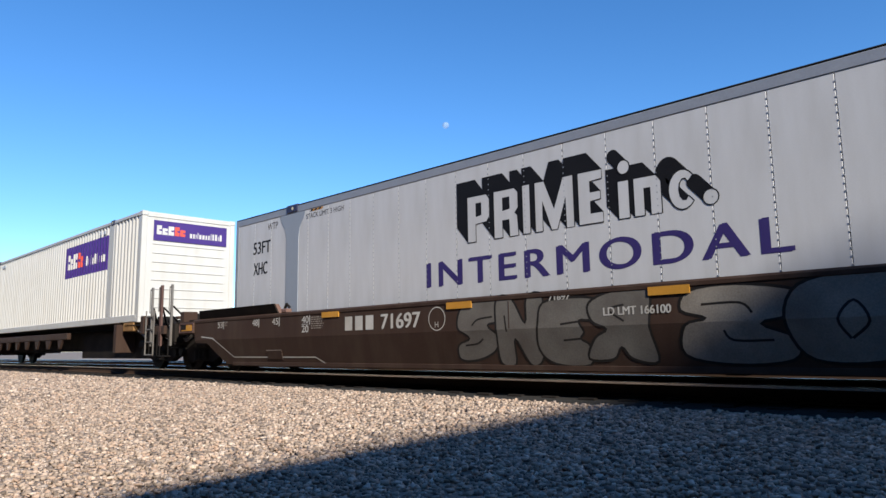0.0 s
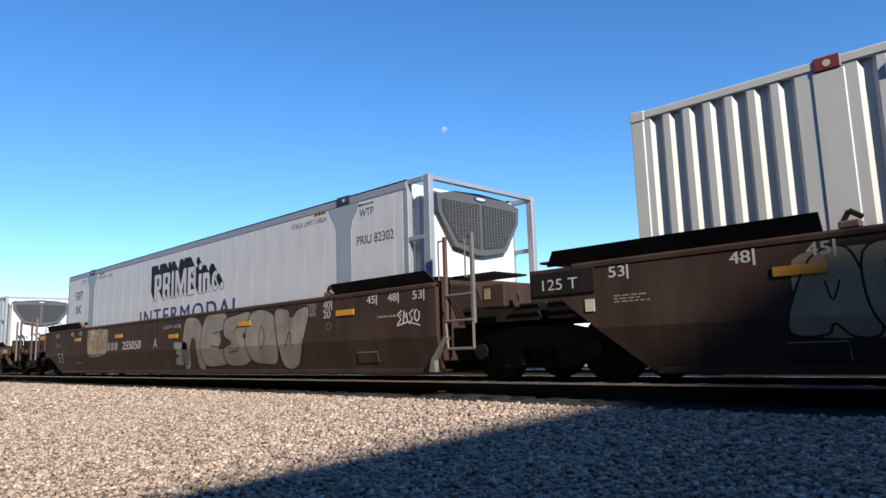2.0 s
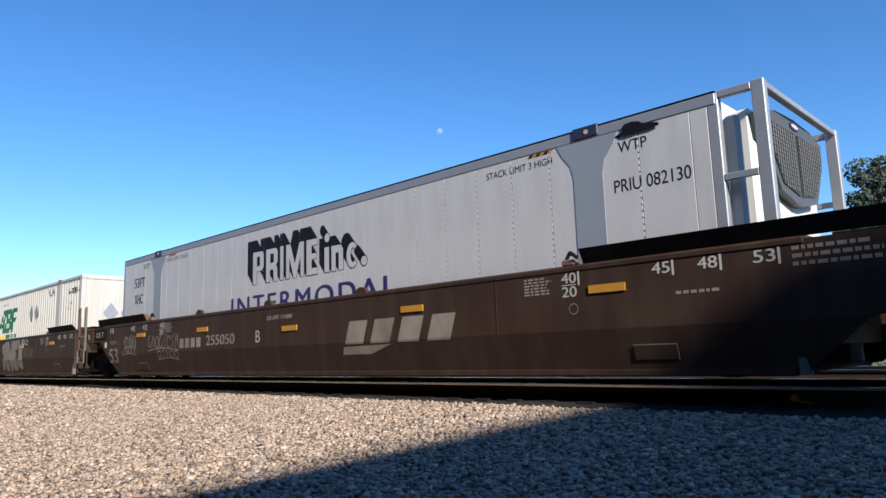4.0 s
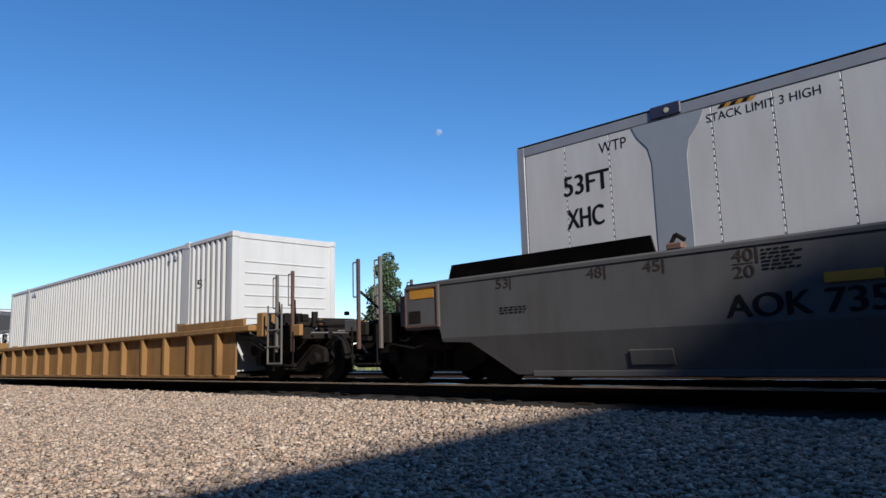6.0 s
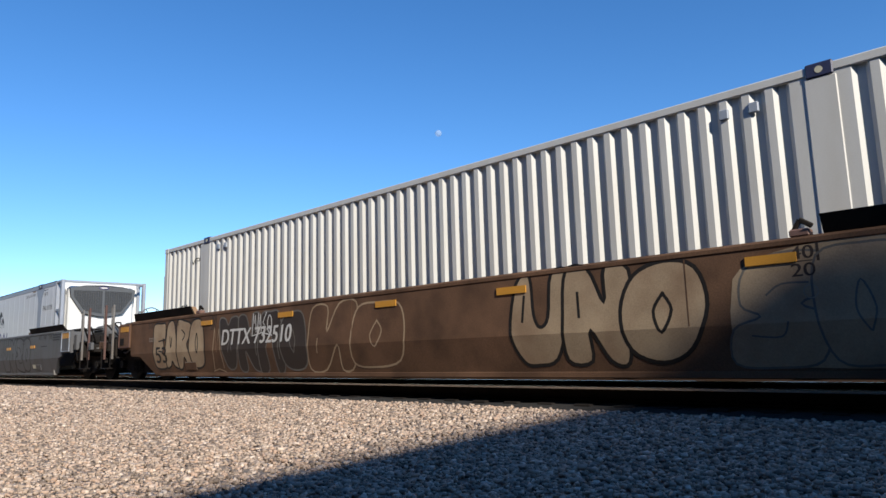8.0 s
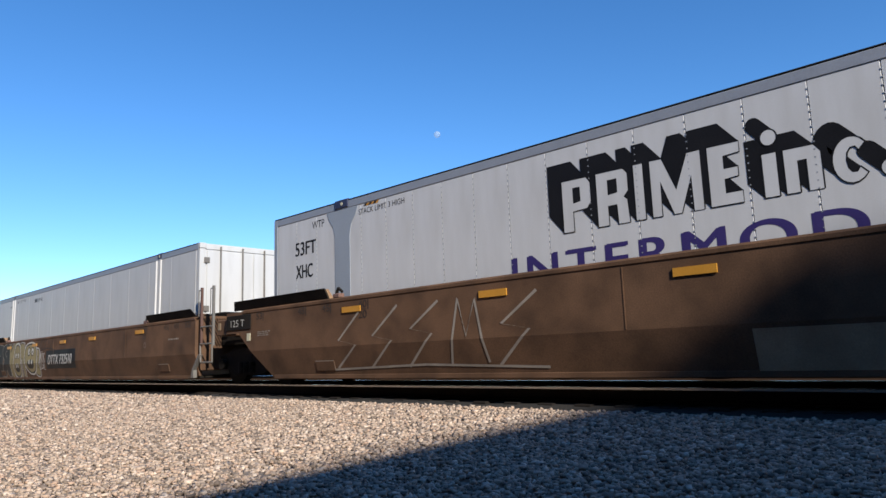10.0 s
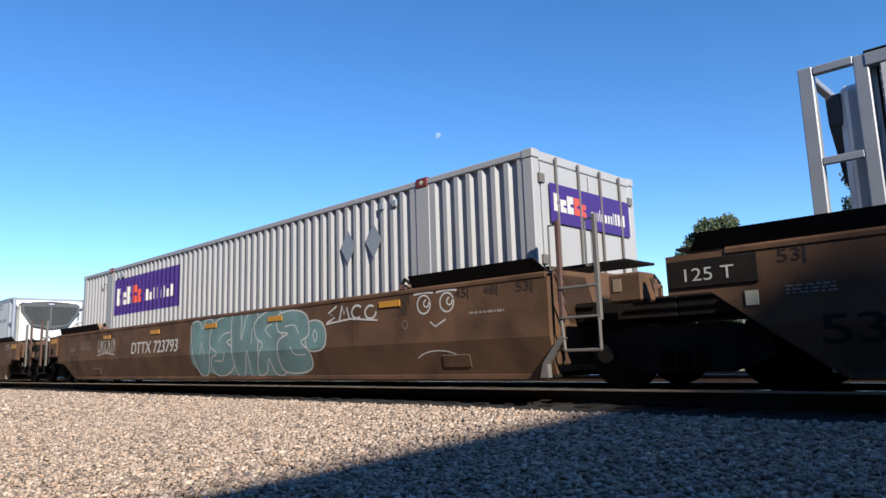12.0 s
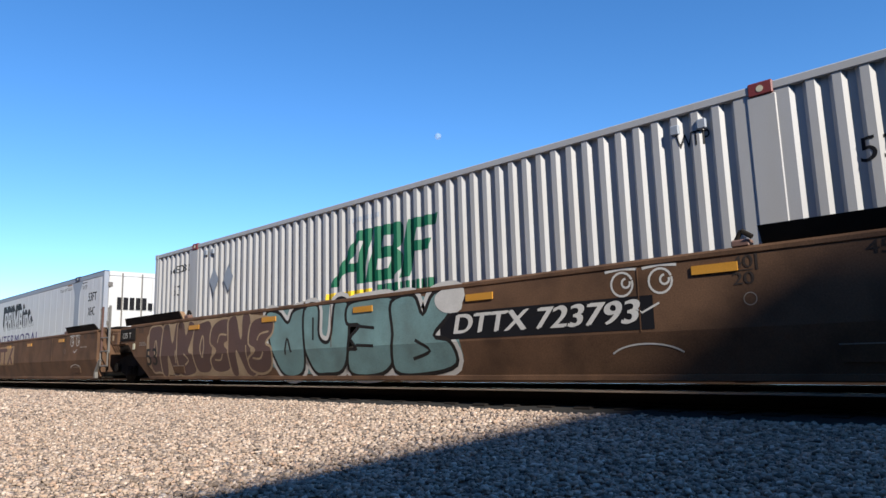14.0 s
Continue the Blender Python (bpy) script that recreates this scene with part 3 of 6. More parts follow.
def roof_and_floor(t, material, x1=LEN):
    part("roof", box(B(), 0.1, x1 - 0.1, -HALF_W + 0.05, HALF_W - 0.05, C_TOP - 0.05, C_TOP - 0.012), material, t)
    part("floor", box(B(), 0.1, x1 - 0.1, -HALF_W + 0.1, HALF_W - 0.1, C_BOT + 0.02, C_BOT + 0.16), "dark", t)


def diamonds(t, places, material="column"):
    for x, z in places:
        bm = shape(B(), [(x, z - 0.28), (x + 0.2, z), (x, z + 0.28), (x - 0.2, z)])
        part("hazard_placard", flat_mesh(bm, lambda q: -HALF_W - 0.006), material, t, "flat grey placard board")


def corrugated_box(x, label, color, end_style, lift=0.0, casting="red"):
    t = thing("freight_container", label, "container", x, TRACK_Y, lift, "containers on the train")
    corner_frame(t, color)
    for s in (-1, 1):
        corrugated_side(t, s, color)
    plain_end(t, LEN, 1, color, end_style)
    plain_end(t, 0, -1, color, "doors")
    roof_and_floor(t, color)
    top_castings(t, casting)
    for q in (2.5, 2.8, 13.15, 13.45):
        part("vent_cover", box(B(), q, q + 0.1, -HALF_W - 0.012, -HALF_W + 0.03, 2.76, 2.87, 0.01), "column", t)
    mover(t, x)
    return t


FRONT = lambda z: -HALF_W - 0.004


def maker_f(t, x0, x1, z0, z1):
    """The purple panel with a white and orange-red word mark and a thin white word, as plain shapes, following the folds."""
    pan = part("purple_panel", fold(rect(B(), x0, x1, z0, z1), 0.002), "purple", t)
    w, h = x1 - x0, z1 - z0
    zb, zt = z0 + h * 0.27, z0 + h * 0.74
    for a, b, hi, m in ((0.05, 0.115, 1.0, "graf_white"), (0.125, 0.2, 0.72, "graf_white"), (0.21, 0.29, 1.0, "graf_white"), (0.3, 0.37, 1.0, "orange"), (0.375, 0.455, 0.72, "orange")):
        xa, xb, h1 = x0 + w * a, x0 + w * b, (zt - zb) * hi
        o = [(xa, zb), (xb, zb), (xb, zb + h1 * 0.38), (xa + (xb - xa) * 0.5, zb + h1 * 0.42), (xa + (xb - xa) * 0.5, zb + h1 * 0.56), (xb, zb + h1 * 0.6), (xb, zb + h1), (xa, zb + h1)]
        part("word_mark", fold(shape(B(), o), 0.005), m, pan)
    bm = B()
    rng = random.Random(3)
    q = x0 + w * 0.5
    while q < x0 + w * 0.93:
        rect(bm, q, q + w * 0.013, zb, zb + (zt - zb) * rng.choice((0.42, 0.42, 0.62)))
        q += w * 0.027
    part("word_mark", fold(bm, 0.005), "graf_white", pan)


def maker_f_end(t, x, sx, drop=0.0):
    """The same mark on the end wall."""
    z0, z1 = C_TOP - 0.75 - drop, C_TOP - 0.22 - drop
    def on(bm, up):
        for v in bm.verts:
            v.co = (x + sx * up, v.co.x, v.co.z)
        return bm
    pan = part("purple_panel", on(rect(B(), -1.0, 1.05, z0, z1), 0.004), "purple", t)
    zb, zt = z0 + 0.16, z1 - 0.13
    for a, b, hi, m in ((-0.92, -0.79, 1.0, "graf_white"), (-0.77, -0.63, 0.72, "graf_white"), (-0.61, -0.46, 1.0, "graf_white"), (-0.44, -0.31, 1.0, "orange"), (-0.29, -0.15, 0.72, "orange")):
        h1, mid = (zt - zb) * hi, (a + b) / 2
        o = [(a, zb), (b, zb), (b, zb + h1 * 0.38), (mid, zb + h1 * 0.42), (mid, zb + h1 * 0.56), (b, zb + h1 * 0.6), (b, zb + h1), (a, zb + h1)]
        part("word_mark", on(shape(B(), o), 0.007), m, pan)
    rng = random.Random(6)
    bm, q = B(), -0.02
    while q < 0.92:
        w = rng.choice((0.02, 0.045, 0.06))
        rect(bm, q, q + w, zb - 0.02, zb + rng.choice((0.1, 0.1, 0.15)))
        q += w + 0.03
    part("word_mark", on(bm, 0.007), "graf_white", pan)


def mark_abf(t, x0):
    """Three leaning green block shapes over a yellow stripe, painted on the folds."""
    z0, z1, lean = 1.66, 2.53, 0.23
    H = z1 - z0
    def block(pts, m="green", up=0.003):
        part("word_mark", fold(shape(B(), [(x0 + p + lean * q, z0 + q * H) for p, q in pts]), up), m, t)
    block([(0.0, 0), (0.2, 0), (0.34, 0.24), (0.68, 0.24), (0.68, 0), (0.9, 0), (0.9, 1), (0.55, 1)])
    block([(0.96, 0), (1.58, 0), (1.72, 0.14), (1.72, 0.4), (1.6, 0.52), (1.66, 0.62), (1.66, 0.88), (1.54, 1), (0.96, 1)])
    block([(1.74, 0), (1.97, 0), (1.97, 0.42), (2.3, 0.42), (2.3, 0.6), (1.97, 0.6), (1.97, 0.82), (2.38, 0.82), (2.38, 1), (1.74, 1)])
    for q0, q1, a, b in ((0.2, 0.4, 1.18, 1.46), (0.6, 0.8, 1.18, 1.44)):
        block([(a, q0), (b, q0), (b, q1), (a, q1)], "white", 0.006)
    block([(0.44, 0.4), (0.68, 0.4), (0.68, 0.8), (0.62, 0.8)], "white", 0.006)
    part("yellow_stripe", fold(rect(B(), x0 - 0.12, x0 + 1.05, 1.42, 1.56, 0.03), 0.003), "yellow_stripe", t)
    part("small_word", fold(bars(B(), x0 + 1.25, x0 + 2.5, 1.42, 1.6, 1, random.Random(2))), "green", t)
    part("small_word", fold(bars(B(), x0 + 0.55, x0 + 1.55, 2.66, 2.76, 1, random.Random(4))), "column", t)


def panel_mesh(w):
    me = bpy.data.meshes.new("wall_panel")
    bm = box(B(), 0, w - 0.006, -HALF_W, -HALF_W + 0.05, C_BOT + 0.2, C_TOP - 0.15, 0.004)
    bmesh.ops.recalc_face_normals(bm, faces=bm.faces)
    bm.to_mesh(me)
    bm.free()
    return me


PANEL = panel_mesh(0.61)
PANEL_WIDE = panel_mesh(1.22)


def riveted_walls(t, material, x1, wide=False, x0=0.0):
    """Near wall of separate flat sheets with rivet rows at the joints; far wall plain."""
    me = (PANEL_WIDE if wide else PANEL).copy()
    w = 1.22 if wide else 0.61
    if x0:
        x1 = LEN - 0.1
    x, riv = x0 + 0.12, B()
    while x + w < x1 + 0.02:
        piece("wall_panel", me, material, t, at=(x, 0, 0))
        if not (1.7 < x < 2.3 or 13.7 < x < 14.3):
            z = C_BOT + 0.25
            while z < C_TOP - 0.2:
                box(riv, x - 0.008, x + 0.006, -HALF_W - 0.005, -HALF_W + 0.002, z, z + 0.014)
                z += 0.075
        x += w
    if x < x1 - 0.02:
        part("wall_panel", box(B(), x, x1, -HALF_W, -HALF_W + 0.05, C_BOT + 0.2, C_TOP - 0.15, 0.004), material, t)
    tagged(part("rivets", riv, "alu", t), kind="stuff")
    part("inner_wall", box(B(), x0 + 0.1, x1, -HALF_W + 0.052, -HALF_W + 0.09, C_BOT + 0.15, C_TOP - 0.1), "alu", t)
    part("far_wall", box(B(), x0 + 0.1, x1, HALF_W - 0.05, HALF_W, C_BOT + 0.15, C_TOP - 0.15), material, t)
    for s in (-1, 1):
        y = s * (HALF_W + 0.008)
        part("top_rail", box(B(), x0, x1 + 0.1, min(y, y - s * 0.12), max(y, y - s * 0.12), C_TOP - 0.15, C_TOP - 0.02, 0.012), "alu", t)
        part("roof_edge", box(B(), x0, x1 + 0.1, min(y, y - s * 0.14), max(y, y - s * 0.14), C_TOP - 0.019, C_TOP, 0.006), "dark", t)
        part("bottom_rail", box(B(), x0, x1 + 0.1, min(y, y - s * 0.12), max(y, y - s * 0.12), C_BOT, C_BOT + 0.2, 0.012), "alu", t)


def lifting_columns(t):
    """Grey-blue columns that flare towards the top rail."""
    for x in (1.86, 13.88):
        z = C_TOP - 0.15
        out = [(x, C_BOT + 0.2), (x + 0.4, C_BOT + 0.2), (x + 0.4, z - 0.45), (x + 0.44, z - 0.28), (x + 0.56, z - 0.13), (x + 0.62, z),
               (x - 0.22, z), (x - 0.16, z - 0.13), (x - 0.04, z - 0.28), (x, z - 0.45)]
        part("lifting_column", prism(B(), out, -HALF_W - 0.007, -HALF_W + 0.03), "column", t)


def mark_prime(t, z_low=1.29):
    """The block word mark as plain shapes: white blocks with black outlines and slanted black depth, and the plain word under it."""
    e = 0.014
    def lay(bm, d, m):
        return part("word_mark", flat_mesh(bm, lambda z: -HALF_W - 0.002 - d * 0.25), m, t)
    def solid(o, dx, dz, hollow=None):
        """A white block front with a thin black outline and its black slanted depth."""
        bm = B()
        for (a, b), (c, d) in zip(o, o[1:] + o[:1]):
            shape(bm, [(a, b), (c, d), (c + dx, d + dz), (a + dx, b + dz)])
        shape(bm, [(a + dx, b + dz) for a, b in o])
        lay(bm, 0.0, "black")
        lay(shape(B(), o), 0.0075, "reefer")
        lay(stroke(B(), o + o[:2], e), 0.009, "black")
        if hollow:
            lay(shape(B(), hollow), 0.0085, "black")
    zb, zt = 1.86, 2.5
    h = zt - zb
    def big(x, w, o, hollow=None):
        solid([(x + p * w, zb + q * h) for p, q in o], -0.2, 0.235, [(x + p * w, zb + q * h) for p, q in hollow] if hollow else None)
    big(6.435, 0.405, [(0, 0), (0.38, 0), (0.38, 0.38), (0.86, 0.4), (1, 0.52), (1, 0.88), (0.86, 1), (0, 1)], [(0.38, 0.54), (0.64, 0.56), (0.64, 0.84), (0.38, 0.84)])
    big(6.915, 0.415, [(0, 0), (0.36, 0), (0.36, 0.36), (0.62, 0.36), (0.64, 0), (1, 0), (0.96, 0.42), (0.86, 0.48), (1, 0.58), (1, 0.9), (0.86, 1), (0, 1)],
        [(0.36, 0.56), (0.66, 0.58), (0.66, 0.84), (0.36, 0.84)])
    big(7.4, 0.125, [(0, 0), (1, 0), (1, 1), (0, 1)])
    big(7.6, 0.585, [(0, 0), (0.2, 0), (0.2, 0.6), (0.42, 0), (0.58, 0), (0.8, 0.6), (0.8, 0), (1, 0), (1, 1), (0.74, 1), (0.5, 0.42), (0.26, 1), (0, 1)])
    big(8.25, 0.335, [(0, 0), (1, 0), (1, 0.2), (0.5, 0.2), (0.5, 0.42), (0.92, 0.44), (0.92, 0.6), (0.5, 0.6), (0.5, 0.8), (1, 0.82), (1, 1), (0, 1)])
    # the lower-case blocks and their round dots
    sx, sz = -0.15, 0.17
    solid([(8.785, zb), (8.93, zb), (8.93, 2.3), (8.785, 2.3)], sx, sz)
    solid(curl(8.87, 2.46, 0.08, 0, 337, 15, 0.085), -0.13, 0.15)
    solid([(8.985, zb), (9.115, zb), (9.115, 2.17), (9.185, 2.17), (9.185, zb), (9.32, zb), (9.32, 2.22), (9.26, 2.3), (8.985, 2.3)], sx, sz)
    solid(curl(9.56, 2.08, 0.16, 40, 320, 16, 0.22) + curl(9.58, 2.08, 0.06, 320, 40, 8, 0.12), sx, sz)
    solid(curl(9.86, 1.95, 0.085, 0, 337, 15), -0.17, 0.19)
    write("INTERMODAL", 5.6, z_low, 0.36, "navy", t, lambda z: -HALF_W - 0.002, width=5.0, heavy=0.03, space=1.22)


def reefer_unit(t, flip=False):
    """Open end frame with the cooling machine: white housing, dark grille under a bowed cowl."""
    x0, x1 = 15.62, LEN
    k = (lambda x: LEN - x) if flip else (lambda x: x)
    def bx(name, xa, xb, y0, y1, z0, z1, m, bev=0.01, parent=None, label=""):
        xa, xb = k(xa), k(xb)
        return part(name, box(B(), min(xa, xb), max(xa, xb), min(y0, y1), max(y0, y1), z0, z1, bev), m, parent or t, label)
    def sl(name, outline, xa, xb, m, parent, label=""):
        return part(name, slab(B(), outline, k(xa), k(xb)), m, parent, label)
    for s in (-1, 1):
        y = s * HALF_W
        bx("frame_post", x1 - 0.13, x1, y, y - s * 0.1, C_BOT, C_TOP, "alu", label="aluminium end-frame post")
        bx("frame_post", x0 - 0.06, x0 + 0.06, y, y - s * 0.1, C_BOT, C_TOP - 0.02, "alu")
        bx("frame_rail", x0 + 0.06, x1 - 0.13, y, y - s * 0.07, C_TOP - 0.09, C_TOP - 0.01, "alu", 0.008)
        bx("frame_brace", x0 + 0.06, x1 - 0.13, y, y - s * 0.05, 2.1, 2.17, "alu", 0.006)
        bx("frame_brace", x0 + 0.06, x1 - 0.13, y, y - s * 0.05, 1.2, 1.27, "alu", 0.006)
    bx("frame_rail", x1 - 0.09, x1 - 0.01, -HALF_W + 0.1, HALF_W - 0.1, C_TOP - 0.08, C_TOP - 0.01, "alu", 0.008)
    bx("front_bulkhead", x0 - 0.1, x0 - 0.02, -HALF_W + 0.1, HALF_W - 0.1, C_BOT + 0.1, C_TOP - 0.03, "unitwhite", 0)
    bx("side_duct", x0 + 0.02, x0 + 0.2, -HALF_W + 0.14, -HALF_W + 0.24, C_BOT + 0.2, C_TOP - 0.25, "bright", 0.04)
    unit = bx("cooling_unit", x0 - 0.02, x1 - 0.24, -1.0, 1.0, C_BOT + 0.25, C_TOP - 0.16, "unitwhite", 0.06, label="white cooling unit housing")
    cowl = [(-1.0, 2.84), (-0.97, 2.56), (-0.62, 2.05), (-0.1, 1.95), (0.1, 1.95), (0.62, 2.05), (0.97, 2.56), (1.0, 2.84), (0.6, 2.93), (0.0, 2.96), (-0.6, 2.93)]
    sl("cowl", cowl, x1 - 0.26, x1 - 0.14, "unitgrey", unit)
    f = x1 - 0.14
    for s in (-1, 1):
        g = [(s * 0.04, 2.78), (s * 0.04, 2.05), (s * 0.56, 2.13), (s * 0.88, 2.56), (s * 0.9, 2.76)]
        gr = sl("grille", g, f - 0.02, f + 0.012, "grille", unit)
        bm = B()
        for i in range(13):
            z = 2.16 + i * 0.05
            wy = min(0.88, 0.58 + (z - 2.15) * 0.7)
            rod(bm, (k(f + 0.016), s * 0.06, z), (k(f + 0.016), s * (wy - 0.02), z), 0.006, 4)
        for i in range(11):
            y = 0.1 + i * 0.072
            zl = 2.1 if y < 0.5 else 2.15 + (y - 0.54) / 0.32 * 0.42
            rod(bm, (k(f + 0.016), s * y, zl), (k(f + 0.016), s * y, 2.76), 0.006, 4)
        tagged(part("grille_mesh", bm, "unitgrey", gr), kind="stuff")
    sl("maker_badge", [(0.16 * math.cos(a * 0.5236), 2.87 + 0.045 * math.sin(a * 0.5236)) for a in range(12)], f, f + 0.012, "navy", unit, "small oval blue badge")
    sl("maker_badge", [(0.12 * math.cos(a * 0.5236), 2.87 + 0.025 * math.sin(a * 0.5236)) for a in range(12)], f + 0.01, f + 0.016, "graf_white", unit)
    for s in (-1, 1):
        bx("access_door", x1 - 0.243, x1 - 0.225, s * 0.1, s * 0.85, 0.8, 1.86, "unitwhite", 0.008, unit)
    bx("data_plate", x1 - 0.243, x1 - 0.22, -0.75, -0.4, 1.42, 1.54, "column", 0.004, unit)


def reefer_box(x, label, number, flip=False, logo=True):
    """A smooth refrigerated container; flip puts its machine end first."""
    t = thing("refrigerated_container", label, "container", x, TRACK_Y, 0, "containers on the train")
    riveted_walls(t, "reefer", 15.56, x0=0.56 if flip else 0.0)
    lifting_columns(t)
    for xx in (1.88, 13.9):
        part("stacking_casting", box(B(), xx, xx + 0.36, -HALF_W - 0.025, -HALF_W + 0.15, C_TOP - 0.13, C_TOP + 0.015, 0.012), "casting", t)
        part("casting_hole", rod(B(), (xx + 0.2, -HALF_W - 0.03, C_TOP - 0.06), (xx + 0.2, -HALF_W - 0.02, C_TOP - 0.06), 0.03, 10), "paper", t)
    xe = LEN - 0.1 if flip else -0.01
    for s in (-1, 1):
        y = s * HALF_W
        part("corner_post", box(B(), xe, xe + 0.12, min(y + s * 0.01, y - s * 0.12), max(y + s * 0.01, y - s * 0.12), C_BOT, C_TOP - 0.02, 0.01), "alu", t)
    plain_end(t, LEN if flip else 0, 1 if flip else -1, "bright", "doors")
    if flip:
        y = -0.95
        for n in range(9):
            bm = B()
            q = [(LEN + 0.034, y + a, 2.0 + c) for a, c in ((0, 0), (0.13, 0), (0.13, 0.34 if n < 5 else 0.2), (0, 0.34 if n < 5 else 0.2))]
            bm.faces.new([bm.verts.new(p) for p in q])
            part("word_mark", bm, "black", t, "plain black block of a word mark")
            y += 0.17
    roof_and_floor(t, "alu", 15.6) if not flip else part("roof", box(B(), 0.56, LEN - 0.1, -HALF_W + 0.05, HALF_W - 0.05, C_TOP - 0.05, C_TOP - 0.012), "alu", t)
    reefer_unit(t, flip)
    f = lambda z: -HALF_W - 0.002
    xn, xf = (0.72, 15.0) if flip else (14.42, 0.68)
    write("53FT", xf, 2.29, 0.24, "black", t, f, width=0.62, heavy=0.018)
    write("XHC", xf + 0.02, 1.88, 0.24, "black", t, f, width=0.5, heavy=0.018)
    write("WTP", 1.2, 2.72, 0.13, "black", t, f, width=0.36)
    write("WTP", 14.5, 2.66, 0.13, "black", t, f, width=0.36)
    part("arrow_mark", flat_mesh(shape(rect(B(), 14.52, 14.86, 2.85, 2.87), [(14.45, 2.86), (14.53, 2.83), (14.53, 2.89)]), f), "black", t)
    write("STACK LIMIT 3 HIGH", 2.5, 2.76, 0.09, "black", t, f, width=1.1)
    write("STACK LIMIT 3 HIGH", 12.5, 2.74, 0.09, "black", t, f, width=1.08)
    for xx in (2.62, 13.2):
        bm, bm2 = B(), B()
        for i in range(6):
            rect(bm if i % 2 else bm2, xx + i * 0.06, xx + i * 0.06 + 0.06, 2.88, 2.92, 0.04)
        part("warning_stripes", flat_mesh(bm, f), "yellow", t), part("warning_stripes", flat_mesh(bm2, f), "black", t)
    write(number, xn, 2.2, 0.15, "black", t, f, width=0.92)
    if logo:
        mark_prime(t)
    mover(t, x)
    return t


def smooth_box(x, label):
    """A smooth grey-white container of wide riveted sheets."""
    t = thing("freight_container", label, "container", x, TRACK_Y, 0, "containers on the train")
    corner_frame(t, "grey_white")
    riveted_walls(t, "grey_white", 16.0, wide=True)
    plain_end(t, LEN, 1, "grey_white", "doors"), plain_end(t, 0, -1, "grey_white", "ribs")
    roof_and_floor(t, "alu")
    top_castings(t, "casting")
    for xx in (1.93, 14.0):
        for q in (xx - 0.04, xx + 0.2):
            part("lifting_post", rod(B(), (q, -HALF_W - 0.01, C_BOT + 0.2), (q, -HALF_W - 0.0, C_TOP - 0.15), 0.03, 8), "grey_white", t)
    f = lambda z: -HALF_W - 0.002
    write("WTP", 1.55, 2.64, 0.1, "black", t, f, width=0.26)
    write("STACK LIMIT 3 HIGH", 2.34, 2.78, 0.08, "black", t, f, width=1.05, space=1.2)
    write("569763", 4.75, 2.66, 0.12, "black", t, f, width=0.5)
    part("owner_code", flat_mesh(rect(rect(rect(rect(B(), 4.4, 4.46, 2.66, 2.78), 4.48, 4.54, 2.66, 2.78), 4.56, 4.62, 2.66, 2.78), 4.64, 4.7, 2.66, 2.78), f), "black", t)
    mover(t, x)
    return t


# ---- well wagons ----
SIDE_Y = 1.5


SIDE_LEAN = 0.24         # how far the lower plate leans in, per metre below the crease


def well_surf(z):
    return -SIDE_Y - 0.002 + (SIDE_LEAN * (0.65 - z) if z < 0.65 else 0)


def well_side(car, s, top, xl, xr, left, right, color):
    """One long side: upright upper plate, lower plate leaning in below a crease, cut away over the bogies."""
    lo = 0.16
    outline = [(xl, 1.0), (-0.95, 1.0), (0.12, lo), (16.2, lo)] if left == "art" else [(xl, 0.78), (-1.32, 0.78), (-1.28, 0.6), (-0.78, 0.58), (-0.1, lo), (16.2, lo)]
    if right == "art":
        outline += [(16.42, 0.2), (16.42, top)]
    else:
        outline += [(16.32, lo + 0.02), (16.85, 0.64), (17.15, 0.7), (17.2, 0.78), (xr, 0.78), (xr, top)]
    outline += [(xl, top)]
    bm = prism(B(), outline, -SIDE_Y, -SIDE_Y + 0.07)
    bmesh.ops.bisect_plane(bm, geom=bm.verts[:] + bm.edges[:] + bm.faces[:], plane_co=(0, 0, 0.65), plane_no=(0, 0, 1))
    for v in bm.verts:
        if v.co.z < 0.65:
            v.co.y += SIDE_LEAN * (0.65 - v.co.z)
        if s > 0:
            v.co.y = -v.co.y
    part("side_plate", bm, color, car)
    a, b = (-SIDE_Y - 0.012, -SIDE_Y + 0.13) if s < 0 else (SIDE_Y - 0.13, SIDE_Y + 0.012)
    part("top_chord", box(B(), xl + 0.6, 16.42, a, b, top - 0.06, top + 0.03, 0.025), color, car)
    a, b = (-SIDE_Y + 0.1, -SIDE_Y + 0.2) if s < 0 else (SIDE_Y - 0.2, SIDE_Y - 0.1)
    part("bottom_flange", box(B(), 0.15, 16.2, a, b, lo - 0.03, lo + 0.05, 0.012), color, car)


